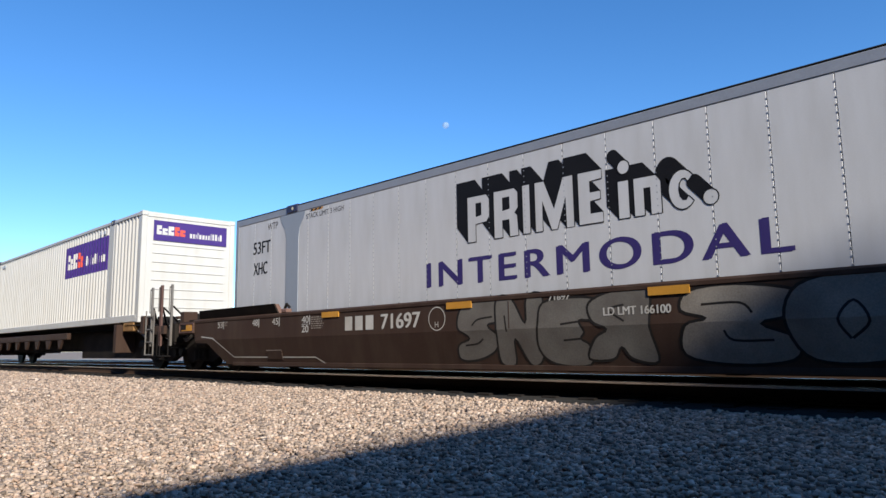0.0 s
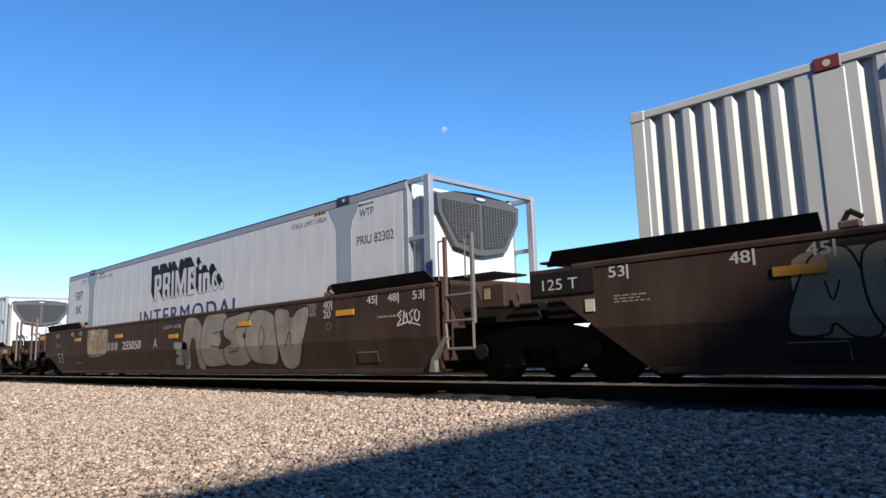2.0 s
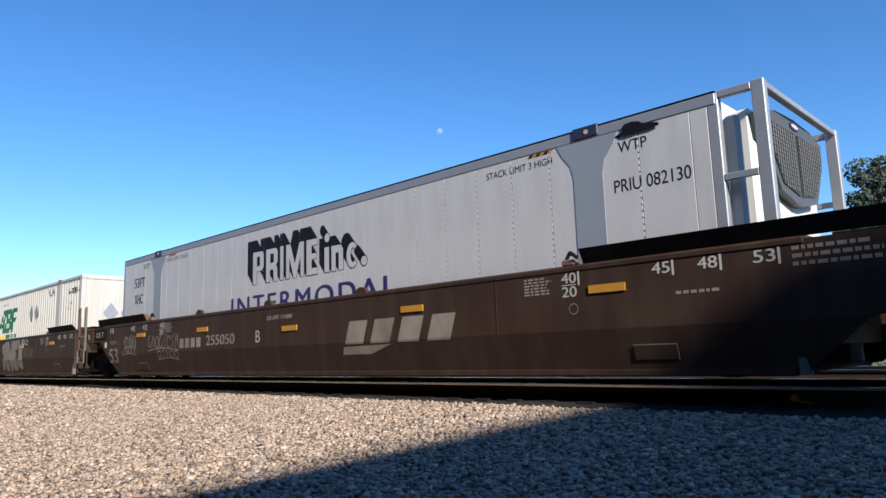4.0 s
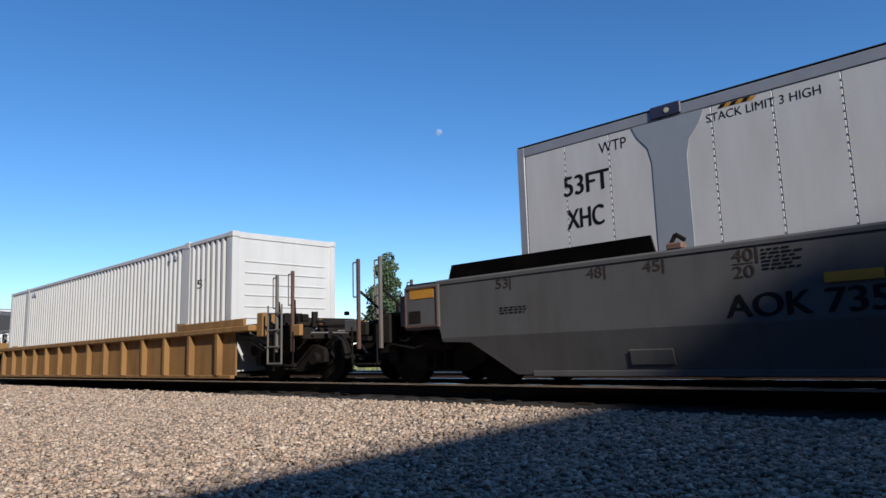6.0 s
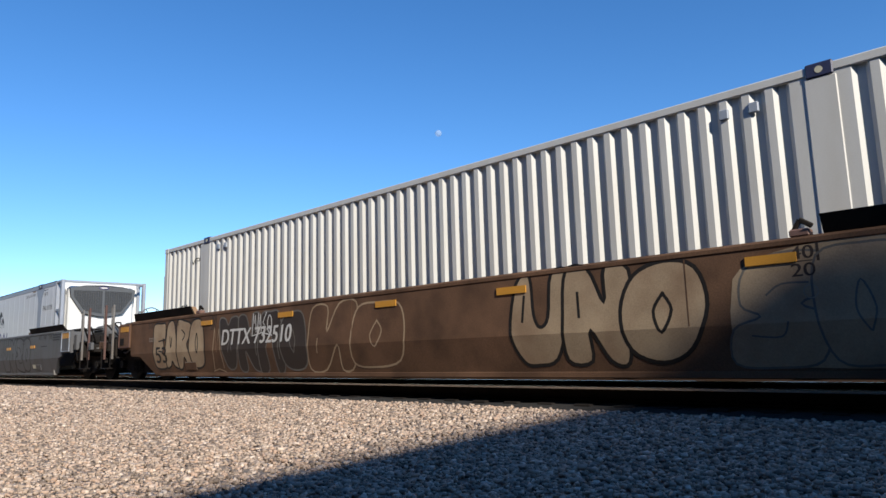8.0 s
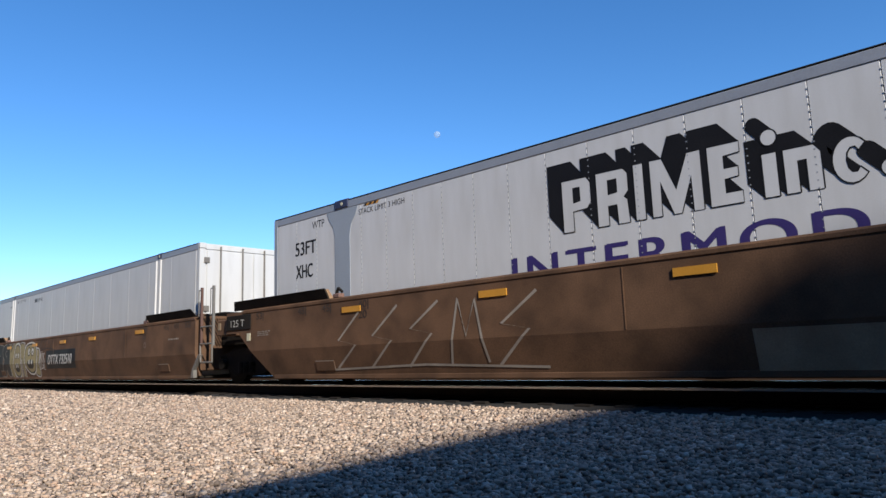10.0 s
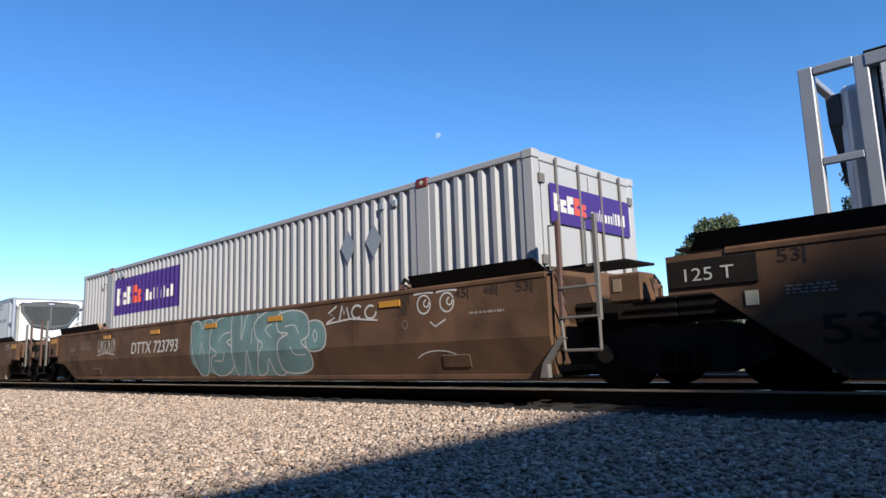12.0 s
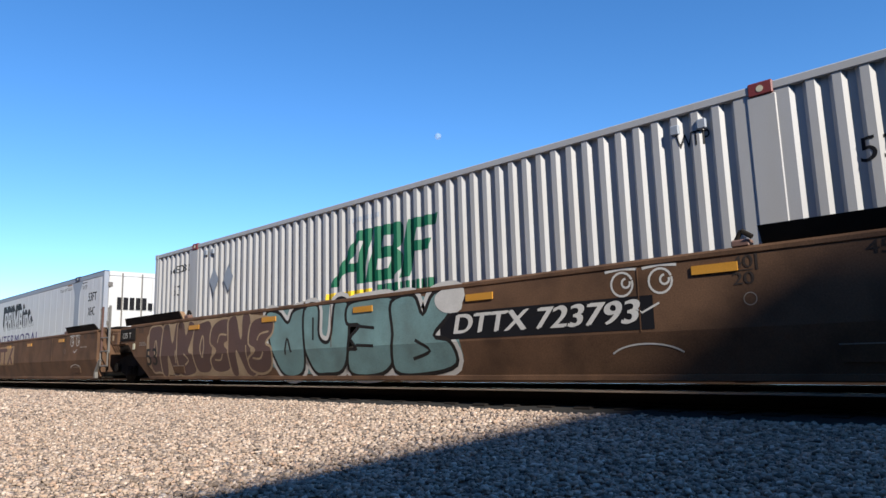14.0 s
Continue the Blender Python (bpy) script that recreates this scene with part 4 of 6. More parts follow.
def guide_plates(car, top, color, xr):
    """Flared guide plates on the sills at both ends, dark, with pale worn tips."""
    for x0, x1, tip in ((-1.15, 1.9, 1), (14.05, xr - 0.5, -1)):
        for s in (-1, 1):
            o = [(x0, top + 0.03), (x1, top + 0.03), (x1, top + 0.2), (x0, top + 0.2)]
            bm = prism(B(), o, -SIDE_Y + 0.02, -SIDE_Y + 0.05)
            for v in bm.verts:
                if v.co.z > top + 0.1:
                    v.co.y -= 0.09
                    v.co.x += (-0.15 if v.co.x > (x0 + x1) / 2 else 0.15) * (1 if (tip > 0) == (v.co.x < (x0 + x1) / 2) else 0)
                if s > 0:
                    v.co.y = -v.co.y
            g = part("guide_plate", bm, "dark", car)
            xt = x1 - 0.15 if tip > 0 else x0 + 0.15
            o = [(s * (SIDE_Y - 0.02), top + 0.03), (s * (SIDE_Y - 0.22), top + 0.03), (s * (SIDE_Y - 0.1), top + 0.2), (s * (SIDE_Y + 0.06), top + 0.2)]
            part("end_cap", slab(B(), o, xt, xt + 0.05 * tip), "cap_rust" if color in ("brown", "grey") else "cap_pale", g, "worn paler end of the guide")
            xk = x1 + 0.22 if tip > 0 else x0 - 0.2
            latch = part("lock_latch", box(B(), xk - 0.09, xk + 0.09, min(s * 1.5, s * 1.38), max(s * 1.5, s * 1.38), top + 0.025, top + 0.1, 0.015), "cap_rust", car)
            part("latch_arm", path(B(), [(xk - 0.06, s * 1.44, top + 0.09), (xk, s * 1.44, top + 0.19), (xk + 0.1, s * 1.44, top + 0.12)], 0.025), "dark", latch)


def bogie(car, x):
    """A two-axle freight bogie: side frames with springs, wheelsets that turn."""
    bg = part("bogie", box(B(), x - 0.18, x + 0.18, -1.1, 1.1, 0.38, 0.6, 0.02), "dark", car, "grimy cast-steel freight bogie")
    for s in (-1, 1):
        y = s * 1.02
        o = [(x - 1.1, 0.36), (x - 0.86, 0.32), (x - 0.5, 0.2), (x + 0.5, 0.2), (x + 0.86, 0.32), (x + 1.1, 0.36), (x + 1.1, 0.58), (x + 0.5, 0.72), (x - 0.5, 0.72), (x - 1.1, 0.58)]
        part("side_frame", prism(B(), o, y - 0.07, y + 0.07), "dark", bg)
        for ax in (-0.89, 0.89):
            part("axle_cap", rod(B(), (x + ax, y + s * 0.06, 0.42), (x + ax, y + s * 0.17, 0.42), 0.105, 14), "steel", bg)
        for q in (-0.2, 0.0, 0.2):
            bm = B()
            for k in range(5):
                rod(bm, (x + q, y + s * 0.085, 0.24 + k * 0.045), (x + q, y + s * 0.085, 0.262 + k * 0.045), 0.075, 10)
            part("spring", bm, "steel", bg)
    for ax in (-0.89, 0.89):
        bm = rod(B(), (0, -0.95, 0), (0, 0.95, 0), 0.075, 10)
        w = part("wheelset", bm, "steel", bg)
        w.location = (x + ax, 0, 0.42)
        WHEELS.append((w, x + ax))
        for s in (-1, 1):
            bm = B()
            rod(bm, (0, s * 0.68, 0), (0, s * 0.71, 0), 0.445, 32)
            rod(bm, (0, s * 0.71, 0), (0, s * 0.80, 0), 0.42, 32)
            rod(bm, (0, s * 0.80, 0), (0, s * 0.86, 0), 0.13, 16)
            for k in range(6):
                a = k * math.pi / 3
                rod(bm, (0.25 * math.cos(a), s * 0.8, 0.25 * math.sin(a)), (0.25 * math.cos(a), s * 0.81, 0.25 * math.sin(a)), 0.05, 8)
            bmesh.ops.recalc_face_normals(bm, faces=bm.faces)
            me = bpy.data.meshes.new("wheel")
            bm.to_mesh(me)
            bm.free()
            me.materials.append(M["steel"])
            # both discs of a wheelset turn with it
            bm2 = bmesh.new()
            bm2.from_mesh(w.data), bm2.from_mesh(me)
            bm2.to_mesh(w.data)
            bm2.free()
            bpy.data.meshes.remove(me)


def hand_post(car, x, y, z0, z1, material, s=-1):
    """An upright flat post with a bent grab iron."""
    p = part("hand_post", box(B(), x - 0.027, x + 0.027, y - 0.025, y + 0.025, z0, z1, 0.006), material, car)
    part("grab_iron", path(B(), [(x - 0.03, y, z1 - 0.05), (x - 0.13, y, z1 - 0.05), (x - 0.13, y, z1 - 0.6), (x - 0.03, y, z1 - 0.6)], 0.012), "pale", p)
    return p


def ladder(car, x, y, z0, z1, material="pale"):
    bm = path(B(), [(x, y, z1), (x, y, z0), (x + 0.45, y, z0), (x + 0.45, y, z1)], 0.018)
    for i in range(1, int((z1 - z0) / 0.3) + 1):
        rod(bm, (x, y, z0 + i * 0.3), (x + 0.45, y, z0 + i * 0.3), 0.014, 6)
    part("ladder", bm, material, car, "pale steel step ladder")


def coupled_end(car, sx, x_side, color, rng, tank=True, wheel=True, top=1.4):
    """The end platform over a bogie, with coupler, cross beam, brake gear, posts and steps. sx: the way it points."""
    X = lambda d: x_side + sx * d
    def bx(name, d0, d1, y0, y1, z0, z1, m, bev=0.015, label=""):
        return part(name, box(B(), min(X(d0), X(d1)), max(X(d0), X(d1)), y0, y1, z0, z1, bev), m, car, label)
    bx("end_deck", -1.4, 0.1, -1.2, 1.2, 0.92, 1.06, "dark")
    bx("centre_beam", -0.3, 2.0, -0.35, 0.35, 0.7, 1.05, "dark")
    bx("end_wall", -1.75, -1.55, -1.4, 1.4, 0.4, top + 0.08, color)
    bx("cross_walk", 0.25, 0.85, -1.35, 1.35, 1.02, 1.08, "dark")
    bx("cross_beam", 1.05, 1.5, -1.38, 1.38, 0.76, 0.96, "dark")
    bx("end_plate", 1.2, 1.5, -1.46, -1.38, 0.82, 1.02, color)
    bx("control_box", 0.02, 0.22, -1.42, -1.1, 0.85, 1.3, color)
    bx("slack_adjuster", 0.25, 0.5, -1.1, -0.7, 1.08, 1.28, "steel")
    bx("brake_cylinder", -0.6, -0.1, -1.2, -0.85, 0.5, 0.72, "dark", 0.05)
    bx("bracket", 0.45, 0.62, -1.42, -1.2, 0.62, 1.05, "dark")
    bx("valve_box", 0.7, 1.0, -1.3, -0.9, 0.66, 1.0, "steel")
    bx("air_reservoir_bracket", 0.0, 0.2, -0.8, 0.8, 1.06, 1.22, "dark")
    for n in range(3):
        part("valve_body", rod(B(), (X(0.35 + n * 0.3), -1.0 + n * 0.12, 1.0), (X(0.35 + n * 0.3), -1.0 + n * 0.12, 1.18 + 0.05 * n), 0.06, 10), "steel", car)
    part("coupler", box(B(), min(X(1.9), X(2.75)), max(X(1.9), X(2.75)), -0.12, 0.12, 0.72, 0.98, 0.03), "steel", car)
    part("coupler_knuckle", rod(B(), (X(2.72), 0.03, 0.68), (X(2.72), 0.03, 1.0), 0.13, 10), "steel", car)
    part("air_hose", path(B(), [(X(1.7), -0.35, 0.75), (X(2.0), -0.4, 0.5), (X(2.3), -0.35, 0.38), (X(2.65), -0.25, 0.45)], 0.025), "black", car)
    for d, y, z1, m in ((0.75 if sx > 0 else 0.63, -1.44, 1.95, "pale"), (1.25 if sx > 0 else 1.16, -1.44, 1.97, "rustpost"), (1.3, 1.4, 1.97, "rustpost"), (0.2, 1.4, 1.9, "pale")):
        hand_post(car, X(d), y, 0.55 if y < 0 else 1.0, z1, m)
        part("post_brace", rod(B(), (X(d), y + (0.04 if y < 0 else -0.04), 1.45), (X(d - 0.35), y + (0.3 if y < 0 else -0.3), 1.05), 0.022, 6), "dark", car)
    part("step", path(B(), [(X(0.7), -1.46, 0.9), (X(0.7), -1.46, 0.32), (X(1.3), -1.46, 0.32), (X(1.3), -1.46, 0.9)], 0.014), "steel", car)
    part("step", box(B(), min(X(0.72), X(1.28)), max(X(0.72), X(1.28)), -1.5, -1.38, 0.31, 0.335), "steel", car)
    part("cut_lever", path(B(), [(X(1.75), -1.4, 0.86), (X(1.75), -0.5, 0.86), (X(2.3), -0.1, 0.86)], 0.015), "pale", car)
    for k in range(4):
        part("brake_pipe", path(B(), [(X(-0.5 + 0.3 * k), -1.25 + 0.12 * k, 0.95), (X(0.2 + 0.2 * k), -1.25 + 0.1 * k, 0.7 - 0.05 * k), (X(1.2), -1.1 + 0.1 * k, 0.75)], 0.018), rng.choice(("pale", "steel", "dark")), car)
    for n in range(7):
        d, y, z = rng.uniform(-0.9, 1.7), rng.uniform(-1.35, -0.5), rng.uniform(0.55, 1.2)
        s1, s2 = rng.uniform(0.05, 0.14), rng.uniform(0.05, 0.16)
        bx("brake_fitting", d, d + s1, y, y + s1, z, z + s2, rng.choice(("dark", "steel", "steel", color)))
    for n in range(5):
        d, y = rng.uniform(-0.8, 1.4), rng.uniform(-1.4, -1.0)
        part("brake_rod", rod(B(), (X(d), y, rng.uniform(0.5, 1.0)), (X(d + rng.uniform(0.2, 0.7)), y - 0.04, rng.uniform(0.5, 1.2)), 0.016, 6), rng.choice(("steel", "pale", "dark")), car)
    bm = B()
    for n in range(10):
        box(bm, min(X(-1.3), X(0.2)), max(X(-1.3), X(0.2)), -1.3 + n * 0.07, -1.275 + n * 0.07, top + 0.02, top + 0.05)
    part("walkway_grating", bm, "dark", car)
    if tank:
        part("air_tank", rod(rod(B(), (X(-0.55), -0.5, 1.38), (X(0.35), -0.5, 1.38), 0.2, 18), (X(0.35), -0.5, 1.38), (X(0.43), -0.5, 1.38), 0.2, 18, 0.1), color, car, "rounded air reservoir tank")
        part("hose_loop", path(B(), [(X(0.4), -0.5, 1.5), (X(0.6), -0.5, 1.62), (X(0.95), -0.5, 1.6), (X(1.1), -0.5, 1.3)], 0.02), "black", car)
    if wheel:
        xw, yw, zw = X(0.9), -0.3, 1.62
        bm = B()
        for i in range(20):
            a, b = i * math.pi / 10, (i + 1) * math.pi / 10
            rod(bm, (xw + sx * 0.14, yw + 0.31 * math.cos(a), zw + 0.31 * math.sin(a)), (xw + sx * 0.14, yw + 0.31 * math.cos(b), zw + 0.31 * math.sin(b)), 0.016, 6)
        for i in range(6):
            a = i * math.pi / 3
            rod(bm, (xw + sx * 0.14, yw, zw), (xw + sx * 0.14, yw + 0.31 * math.cos(a), zw + 0.31 * math.sin(a)), 0.013, 6)
        rod(bm, (xw, yw, zw), (xw + sx * 0.16, yw, zw), 0.05, 10)
        hb = part("brake_stand", box(B(), min(X(0.78), X(0.92)), max(X(0.78), X(0.92)), -0.38, -0.22, 1.06, 1.8, 0.03), "dark", car)
        part("hand_brake_wheel", bm, "pale", hb)


def joint_end(car, sx, color):
    """The end of a unit that shares a bogie with its neighbour: ladder, grating and a marker box."""
    x = 16.42 if sx > 0 else -0.95
    if sx > 0:
        part("end_wall", box(B(), 16.25, 16.4, -1.4, 1.4, 0.3, 1.5, 0.02), color, car)
        part("end_deck", box(B(), 16.4, 17.75, -0.9, 0.9, 0.8, 1.05, 0.02), "dark", car)
        for xx, m in ((16.57, "rustpost"), (17.08, "pale")):
            hand_post(car, xx, -1.44, 0.8, 2.03, m)
        bm = path(B(), [(16.57, -1.46, 0.82), (16.6, -1.46, 0.47), (17.08, -1.46, 0.47), (17.08, -1.46, 0.82)], 0.02)
        for z in (0.85, 1.2):
            rod(bm, (16.57, -1.46, z), (17.08, -1.46, z), 0.016, 6)
        part("ladder", bm, "pale", car, "pale steel step ladder")
        part("corner_foot", prism(B(), [(16.25, 0.16), (16.37, 0.16), (16.36, 0.32), (16.62, 0.62), (16.56, 0.64), (16.3, 0.34)], -1.5, -1.42), "pale", car)
        bm = B()
        for i in range(12):
            box(bm, 16.5, 17.4, -1.35 + i * 0.06, -1.33 + i * 0.06, 1.44, 1.47)
        part("walkway_grating", bm, "dark", car)
        part("junction_box", box(B(), 17.2, 17.6, -1.42, -1.1, 0.98, 1.3, 0.02), color, car)
        part("reflector", box(B(), 17.26, 17.36, -1.428, -1.42, 1.1, 1.24), "graf_sand", car)
    else:
        part("end_wall", box(B(), -0.25, -0.1, -1.4, 1.4, 0.9, 1.45, 0.02), color, car)
        part("end_deck", box(B(), -1.6, -0.25, -0.9, 0.9, 0.8, 1.05, 0.02), "dark", car)
        bm = B()
        for i in range(12):
            box(bm, -1.35, 0.1, -1.35 + i * 0.06, -1.33 + i * 0.06, 1.47, 1.5)
        part("walkway_grating", bm, "dark", car)
        part("socket_plate", box(B(), -1.38, -0.48, -SIDE_Y - 0.02, -SIDE_Y, 1.06, 1.34, 0.006), "dark", car, "dark plate with white numerals")
        write("125 T", -1.2, 1.12, 0.13, "letter", car, lambda z: -SIDE_Y - 0.024, width=0.5)
        part("data_plate", box(B(), -0.62, -0.5, -SIDE_Y - 0.012, -SIDE_Y - 0.002, 0.84, 0.98), "paper", car, "pale yellow data plate")


def well_wagon(x, label, color, top, left, right, seed, wheel_l=False, wheel_r=False, tank=False):
    car = thing("well_wagon", label, "wagon", x, TRACK_Y, 0, "wagons of the train")
    rng = random.Random(seed)
    xl = -2.0 if left == "coup" else -1.4
    xr = 17.9 if right == "coup" else 16.42
    for s in (-1, 1):
        well_side(car, s, top, xl, xr, left, right, color)
    guide_plates(car, top, color, xr + (0 if right == "coup" else 0.5))
    part("well_floor", box(B(), 0.1, 16.2, -1.3, 1.3, 0.15, 0.19), "dark", car)
    for i in range(9):
        part("cross_member", box(B(), 0.6 + i * 1.86, 0.8 + i * 1.86, -1.35, 1.35, 0.12, 0.15), "dark", car)
    if left == "coup":
        coupled_end(car, -1, xl, color, rng, tank=False, wheel=wheel_l, top=top)
        bogie(car, -1.75)
        part("end_box", box(B(), xl, xl + 0.7, -SIDE_Y - 0.03, -SIDE_Y, 0.8, top - 0.02, 0.012), color, car)
        rim = [(xl + 0.02, 0.82), (xl + 0.68, 0.82), (xl + 0.68, top - 0.04), (xl + 0.02, top - 0.04)]
        part("end_box_rim", prism_frame(rim, 0.022, -SIDE_Y - 0.045, -SIDE_Y - 0.028), "rustpost", car, "paler raised rim")
        part("tool_slot", box(B(), xl + 0.1, xl + 0.34, -SIDE_Y - 0.04, -SIDE_Y - 0.028, 0.88, 1.0 if top < 1.2 else 1.05, 0.006), "dark", car)
        part("reflector", box(B(), xl + 0.12, xl + 0.6, -SIDE_Y - 0.036, -SIDE_Y - 0.03, top - 0.2, top - 0.06), "yellow", car, "amber reflector plate")
    else:
        joint_end(car, -1, color)
    if right == "coup":
        coupled_end(car, 1, xr, color, rng, tank=tank, wheel=wheel_r, top=top)
        bogie(car, 18.15)
        part("end_box", box(B(), xr - 0.72, xr, -SIDE_Y - 0.03, -SIDE_Y, 0.8, top - 0.02, 0.012), color, car)
        rim = [(xr - 0.7, 0.82), (xr - 0.02, 0.82), (xr - 0.02, top - 0.04), (xr - 0.7, top - 0.04)]
        part("end_box_rim", prism_frame(rim, 0.022, -SIDE_Y - 0.045, -SIDE_Y - 0.028), "column" if color == "grey" else "rustpost", car, "paler raised rim")
        part("reflector", box(B(), xr - 0.66, xr - 0.12, -SIDE_Y - 0.036, -SIDE_Y - 0.03, top - 0.22, top - 0.07), "yellow", car, "amber reflector plate")
        part("corner_foot", prism(B(), [(16.24, 0.15), (16.34, 0.15), (16.3, 0.3), (16.24, 0.3)], -1.43, -1.36), "pale", car)
    else:
        joint_end(car, 1, color)
        bogie(car, 17.85)
    # reflectors along the sill
    spots = [(3.3, 1.04), (6.2, 1.04), (9.2, 1.04)] if top < 1.2 else [(1.45, 1.13), (4.57, 1.12), (7.8, 1.0), (10.94, 1.13), (14.12, 1.15)] if color == "brown" \
        else [(3.5, 1.06), (6.49, 1.06), (8.98, 1.08), (11.36, 1.08), (14.1, 1.08)] if color == "grey" else [(2.3, 1.26), (5.2, 1.26), (7.87, 1.26), (10.25, 1.26), (13.35, 1.29)]
    for xx, z in spots:
        part("reflector", box(B(), xx, xx + 0.46, well_surf(1) - 0.016, well_surf(1) + 0.002, z - 0.09, z), "yellow", car, "amber reflector plate")
    f = lambda z: well_surf(z) - 0.0015
    ink = "letter" if color == "brown" else "graf_dark"
    # load marks at both ends
    for xx, w in ((2.7, "40"), (2.7, "20"), (1.75, "45"), (1.05, "48"), (-0.3, "53"), (13.75, "40"), (13.75, "20"), (14.9, "45"), (15.4, "48"), (15.95, "53")):
        write(w, xx, top - 0.18 - (0.16 if w == "20" else 0), 0.12, ink, car, f, width=0.2, heavy=0.006)
        if w == "20":
            part("load_mark", flat_mesh(rect(B(), xx, xx + 0.2, top - 0.205, top - 0.195), f), ink, car)
        else:
            part("load_mark", flat_mesh(rect(B(), xx + 0.225, xx + 0.25, top - 0.21, top - 0.05), f), ink, car)
    for xx, z in ((14.6, 0.3), (1.5, 0.26)):
        part("jacking_pad", flat_mesh(box(B(), xx, xx + 0.5, -0.012, 0.03, z, z + 0.16, 0.006), well_surf), color, car)
        part("pad_edge", flat_mesh(stroke(B(), [(xx, z + 0.165), (xx + 0.505, z + 0.165), (xx + 0.505, z)], 0.012), lambda q: well_surf(q) - 0.014), "faded", car)
    for q in (4, 7):
        part("weld_seam", box(B(), q * 1.82 - 0.006, q * 1.82 + 0.006, well_surf(1) - 0.004, well_surf(1) + 0.004, 0.66, top - 0.06), color, car)
    part("round_stencil", flat_mesh(stroke(B(), curl(13.9, top - 0.48, 0.06, 0, 360, 18), 0.01), f), "faded" if color != "grey" else "black", car)
    small = B()
    if color != "tan":
        bars(small, 13.2, 13.62, top - 0.3, top - 0.08, 6, rng, 0.55), bars(small, 2.98, 3.35, top - 0.3, top - 0.08, 6, rng, 0.5)
    bars(small, 15.15, 15.75, top - 0.42, top - 0.38, 1, rng)
    if right == "coup":
        bars(small, 16.3, 17.1, top - 0.28, top - 0.06, 3, rng, 0.5)
    bars(small, -0.25, 0.2, 0.9, 1.0, 3, rng, 0.5)
    tagged(part("small_writing", flat_mesh(small, f), "faded" if color != "grey" else "black", car), kind="stuff")
    mover(car, x)
    return car


def other_wagon(x, label, color, kind):
    """A well wagon with open ribbed sides, or a low spine wagon."""
    car = thing("well_wagon" if kind == "ribbed" else "spine_wagon", label, "wagon", x, TRACK_Y, 0, "wagons of the train")
    rng = random.Random(int(x) + 900)
    if kind == "ribbed":
        for s in (-1, 1):
            y = s * 1.45
            part("side_plate", box(B(), -0.2, 16.6, min(y, y - s * 0.04), max(y, y - s * 0.04), 0.14, 1.0), color, car)
            part("top_chord", box(B(), -0.4, 17.3, min(y + s * 0.12, y - s * 0.1), max(y + s * 0.12, y - s * 0.1), 0.96, 1.08, 0.02), color, car)
            part("bottom_flange", box(B(), -0.2, 16.6, min(y + s * 0.1, y), max(y + s * 0.1, y), 0.08, 0.15, 0.01), color, car)
            for i in range(14):
                q = 0.4 + i * 1.2
                part("side_rib", prism(B(), [(q, 0.15), (q + 0.1, 0.15), (q + 0.1, 0.96), (q, 0.96)], min(y, y + s * 0.12), max(y, y + s * 0.12)), color, car)
            part("guide_plate", box(B(), 14.2, 17.0, min(y, y + s * 0.06), max(y, y + s * 0.06), 1.08, 1.22, 0.01), color, car)
        part("gusset", prism(B(), [(14.1, 1.08), (14.6, 1.08), (14.55, 1.24), (14.1, 1.26)], -1.5, -1.3), "graf_sand", car)
        part("well_floor", box(B(), 0.1, 16.4, -1.3, 1.3, 0.1, 0.16), "dark", car)
        ends = (17.3, -0.6)
    else:
        part("spine", box(B(), -1.5, 17.0, -0.4, 0.4, 0.45, 1.08, 0.03), "dark", car)
        for s in (-1, 1):
            y = s * 1.3
            part("side_beam", box(B(), -0.4, 10.8, min(y, y - s * 0.12), max(y, y - s * 0.12), 0.82, 1.02, 0.02), "brown", car)
            for i in range(9):
                part("side_rib", prism(B(), [(0.4 + i * 1.2, 0.55), (0.55 + i * 1.2, 0.55), (0.75 + i * 1.2, 0.82), (0.3 + i * 1.2, 0.82)], min(y, y - s * 0.06), max(y, y - s * 0.06)), "brown", car)
        part("container_support", box(B(), 15.2, 15.9, -1.3, 1.3, 0.95, 1.18, 0.02), "ochre", car)
        part("container_support", box(B(), 0.2, 0.9, -1.3, 1.3, 0.95, 1.18, 0.02), "brown", car)
        part("side_skirt", box(B(), 11.0, 16.0, -0.9, -0.85, 0.25, 0.95), "dark", car)
        ends = (16.6, -0.6)
    coupled_end(car, 1, ends[0], color, rng, tank=False, wheel=False, top=1.06)
    coupled_end(car, -1, ends[1], color, rng, tank=False, wheel=False, top=1.06)
    part("draft_sill", box(B(), ends[1] - 1.8, ends[1] + 0.6, -0.3, 0.3, 0.55, 0.95, 0.02), "dark", car)
    ladder(car, ends[0] + 0.5, -1.47, 0.35, 1.4)
    bogie(car, ends[0] + 0.6)
    bogie(car, ends[1] - 0.6)
    mover(car, x)
    return car


# places of the containers' left ends along the train
CX = [-152.96, -131.91, -108.26, -88.78, -69.41, -45.83, -22.28, 1.21, 20.57, 39.71, 63.11, 82.45, 101.86]
F6 = lambda z: well_surf(z) - 0.001


def blocks(parent, x0, n, z0, h, material, step=0.27, lean=0.0, surf=F6):
    """A company's initials on a wagon side, drawn as plain blocks."""
    bm = B()
    for i in range(n):
        rect(bm, x0 + i * step, x0 + i * step + step * 0.72, z0, z0 + h, lean)
    part("owner_initials", flat_mesh(bm, surf), material, parent)


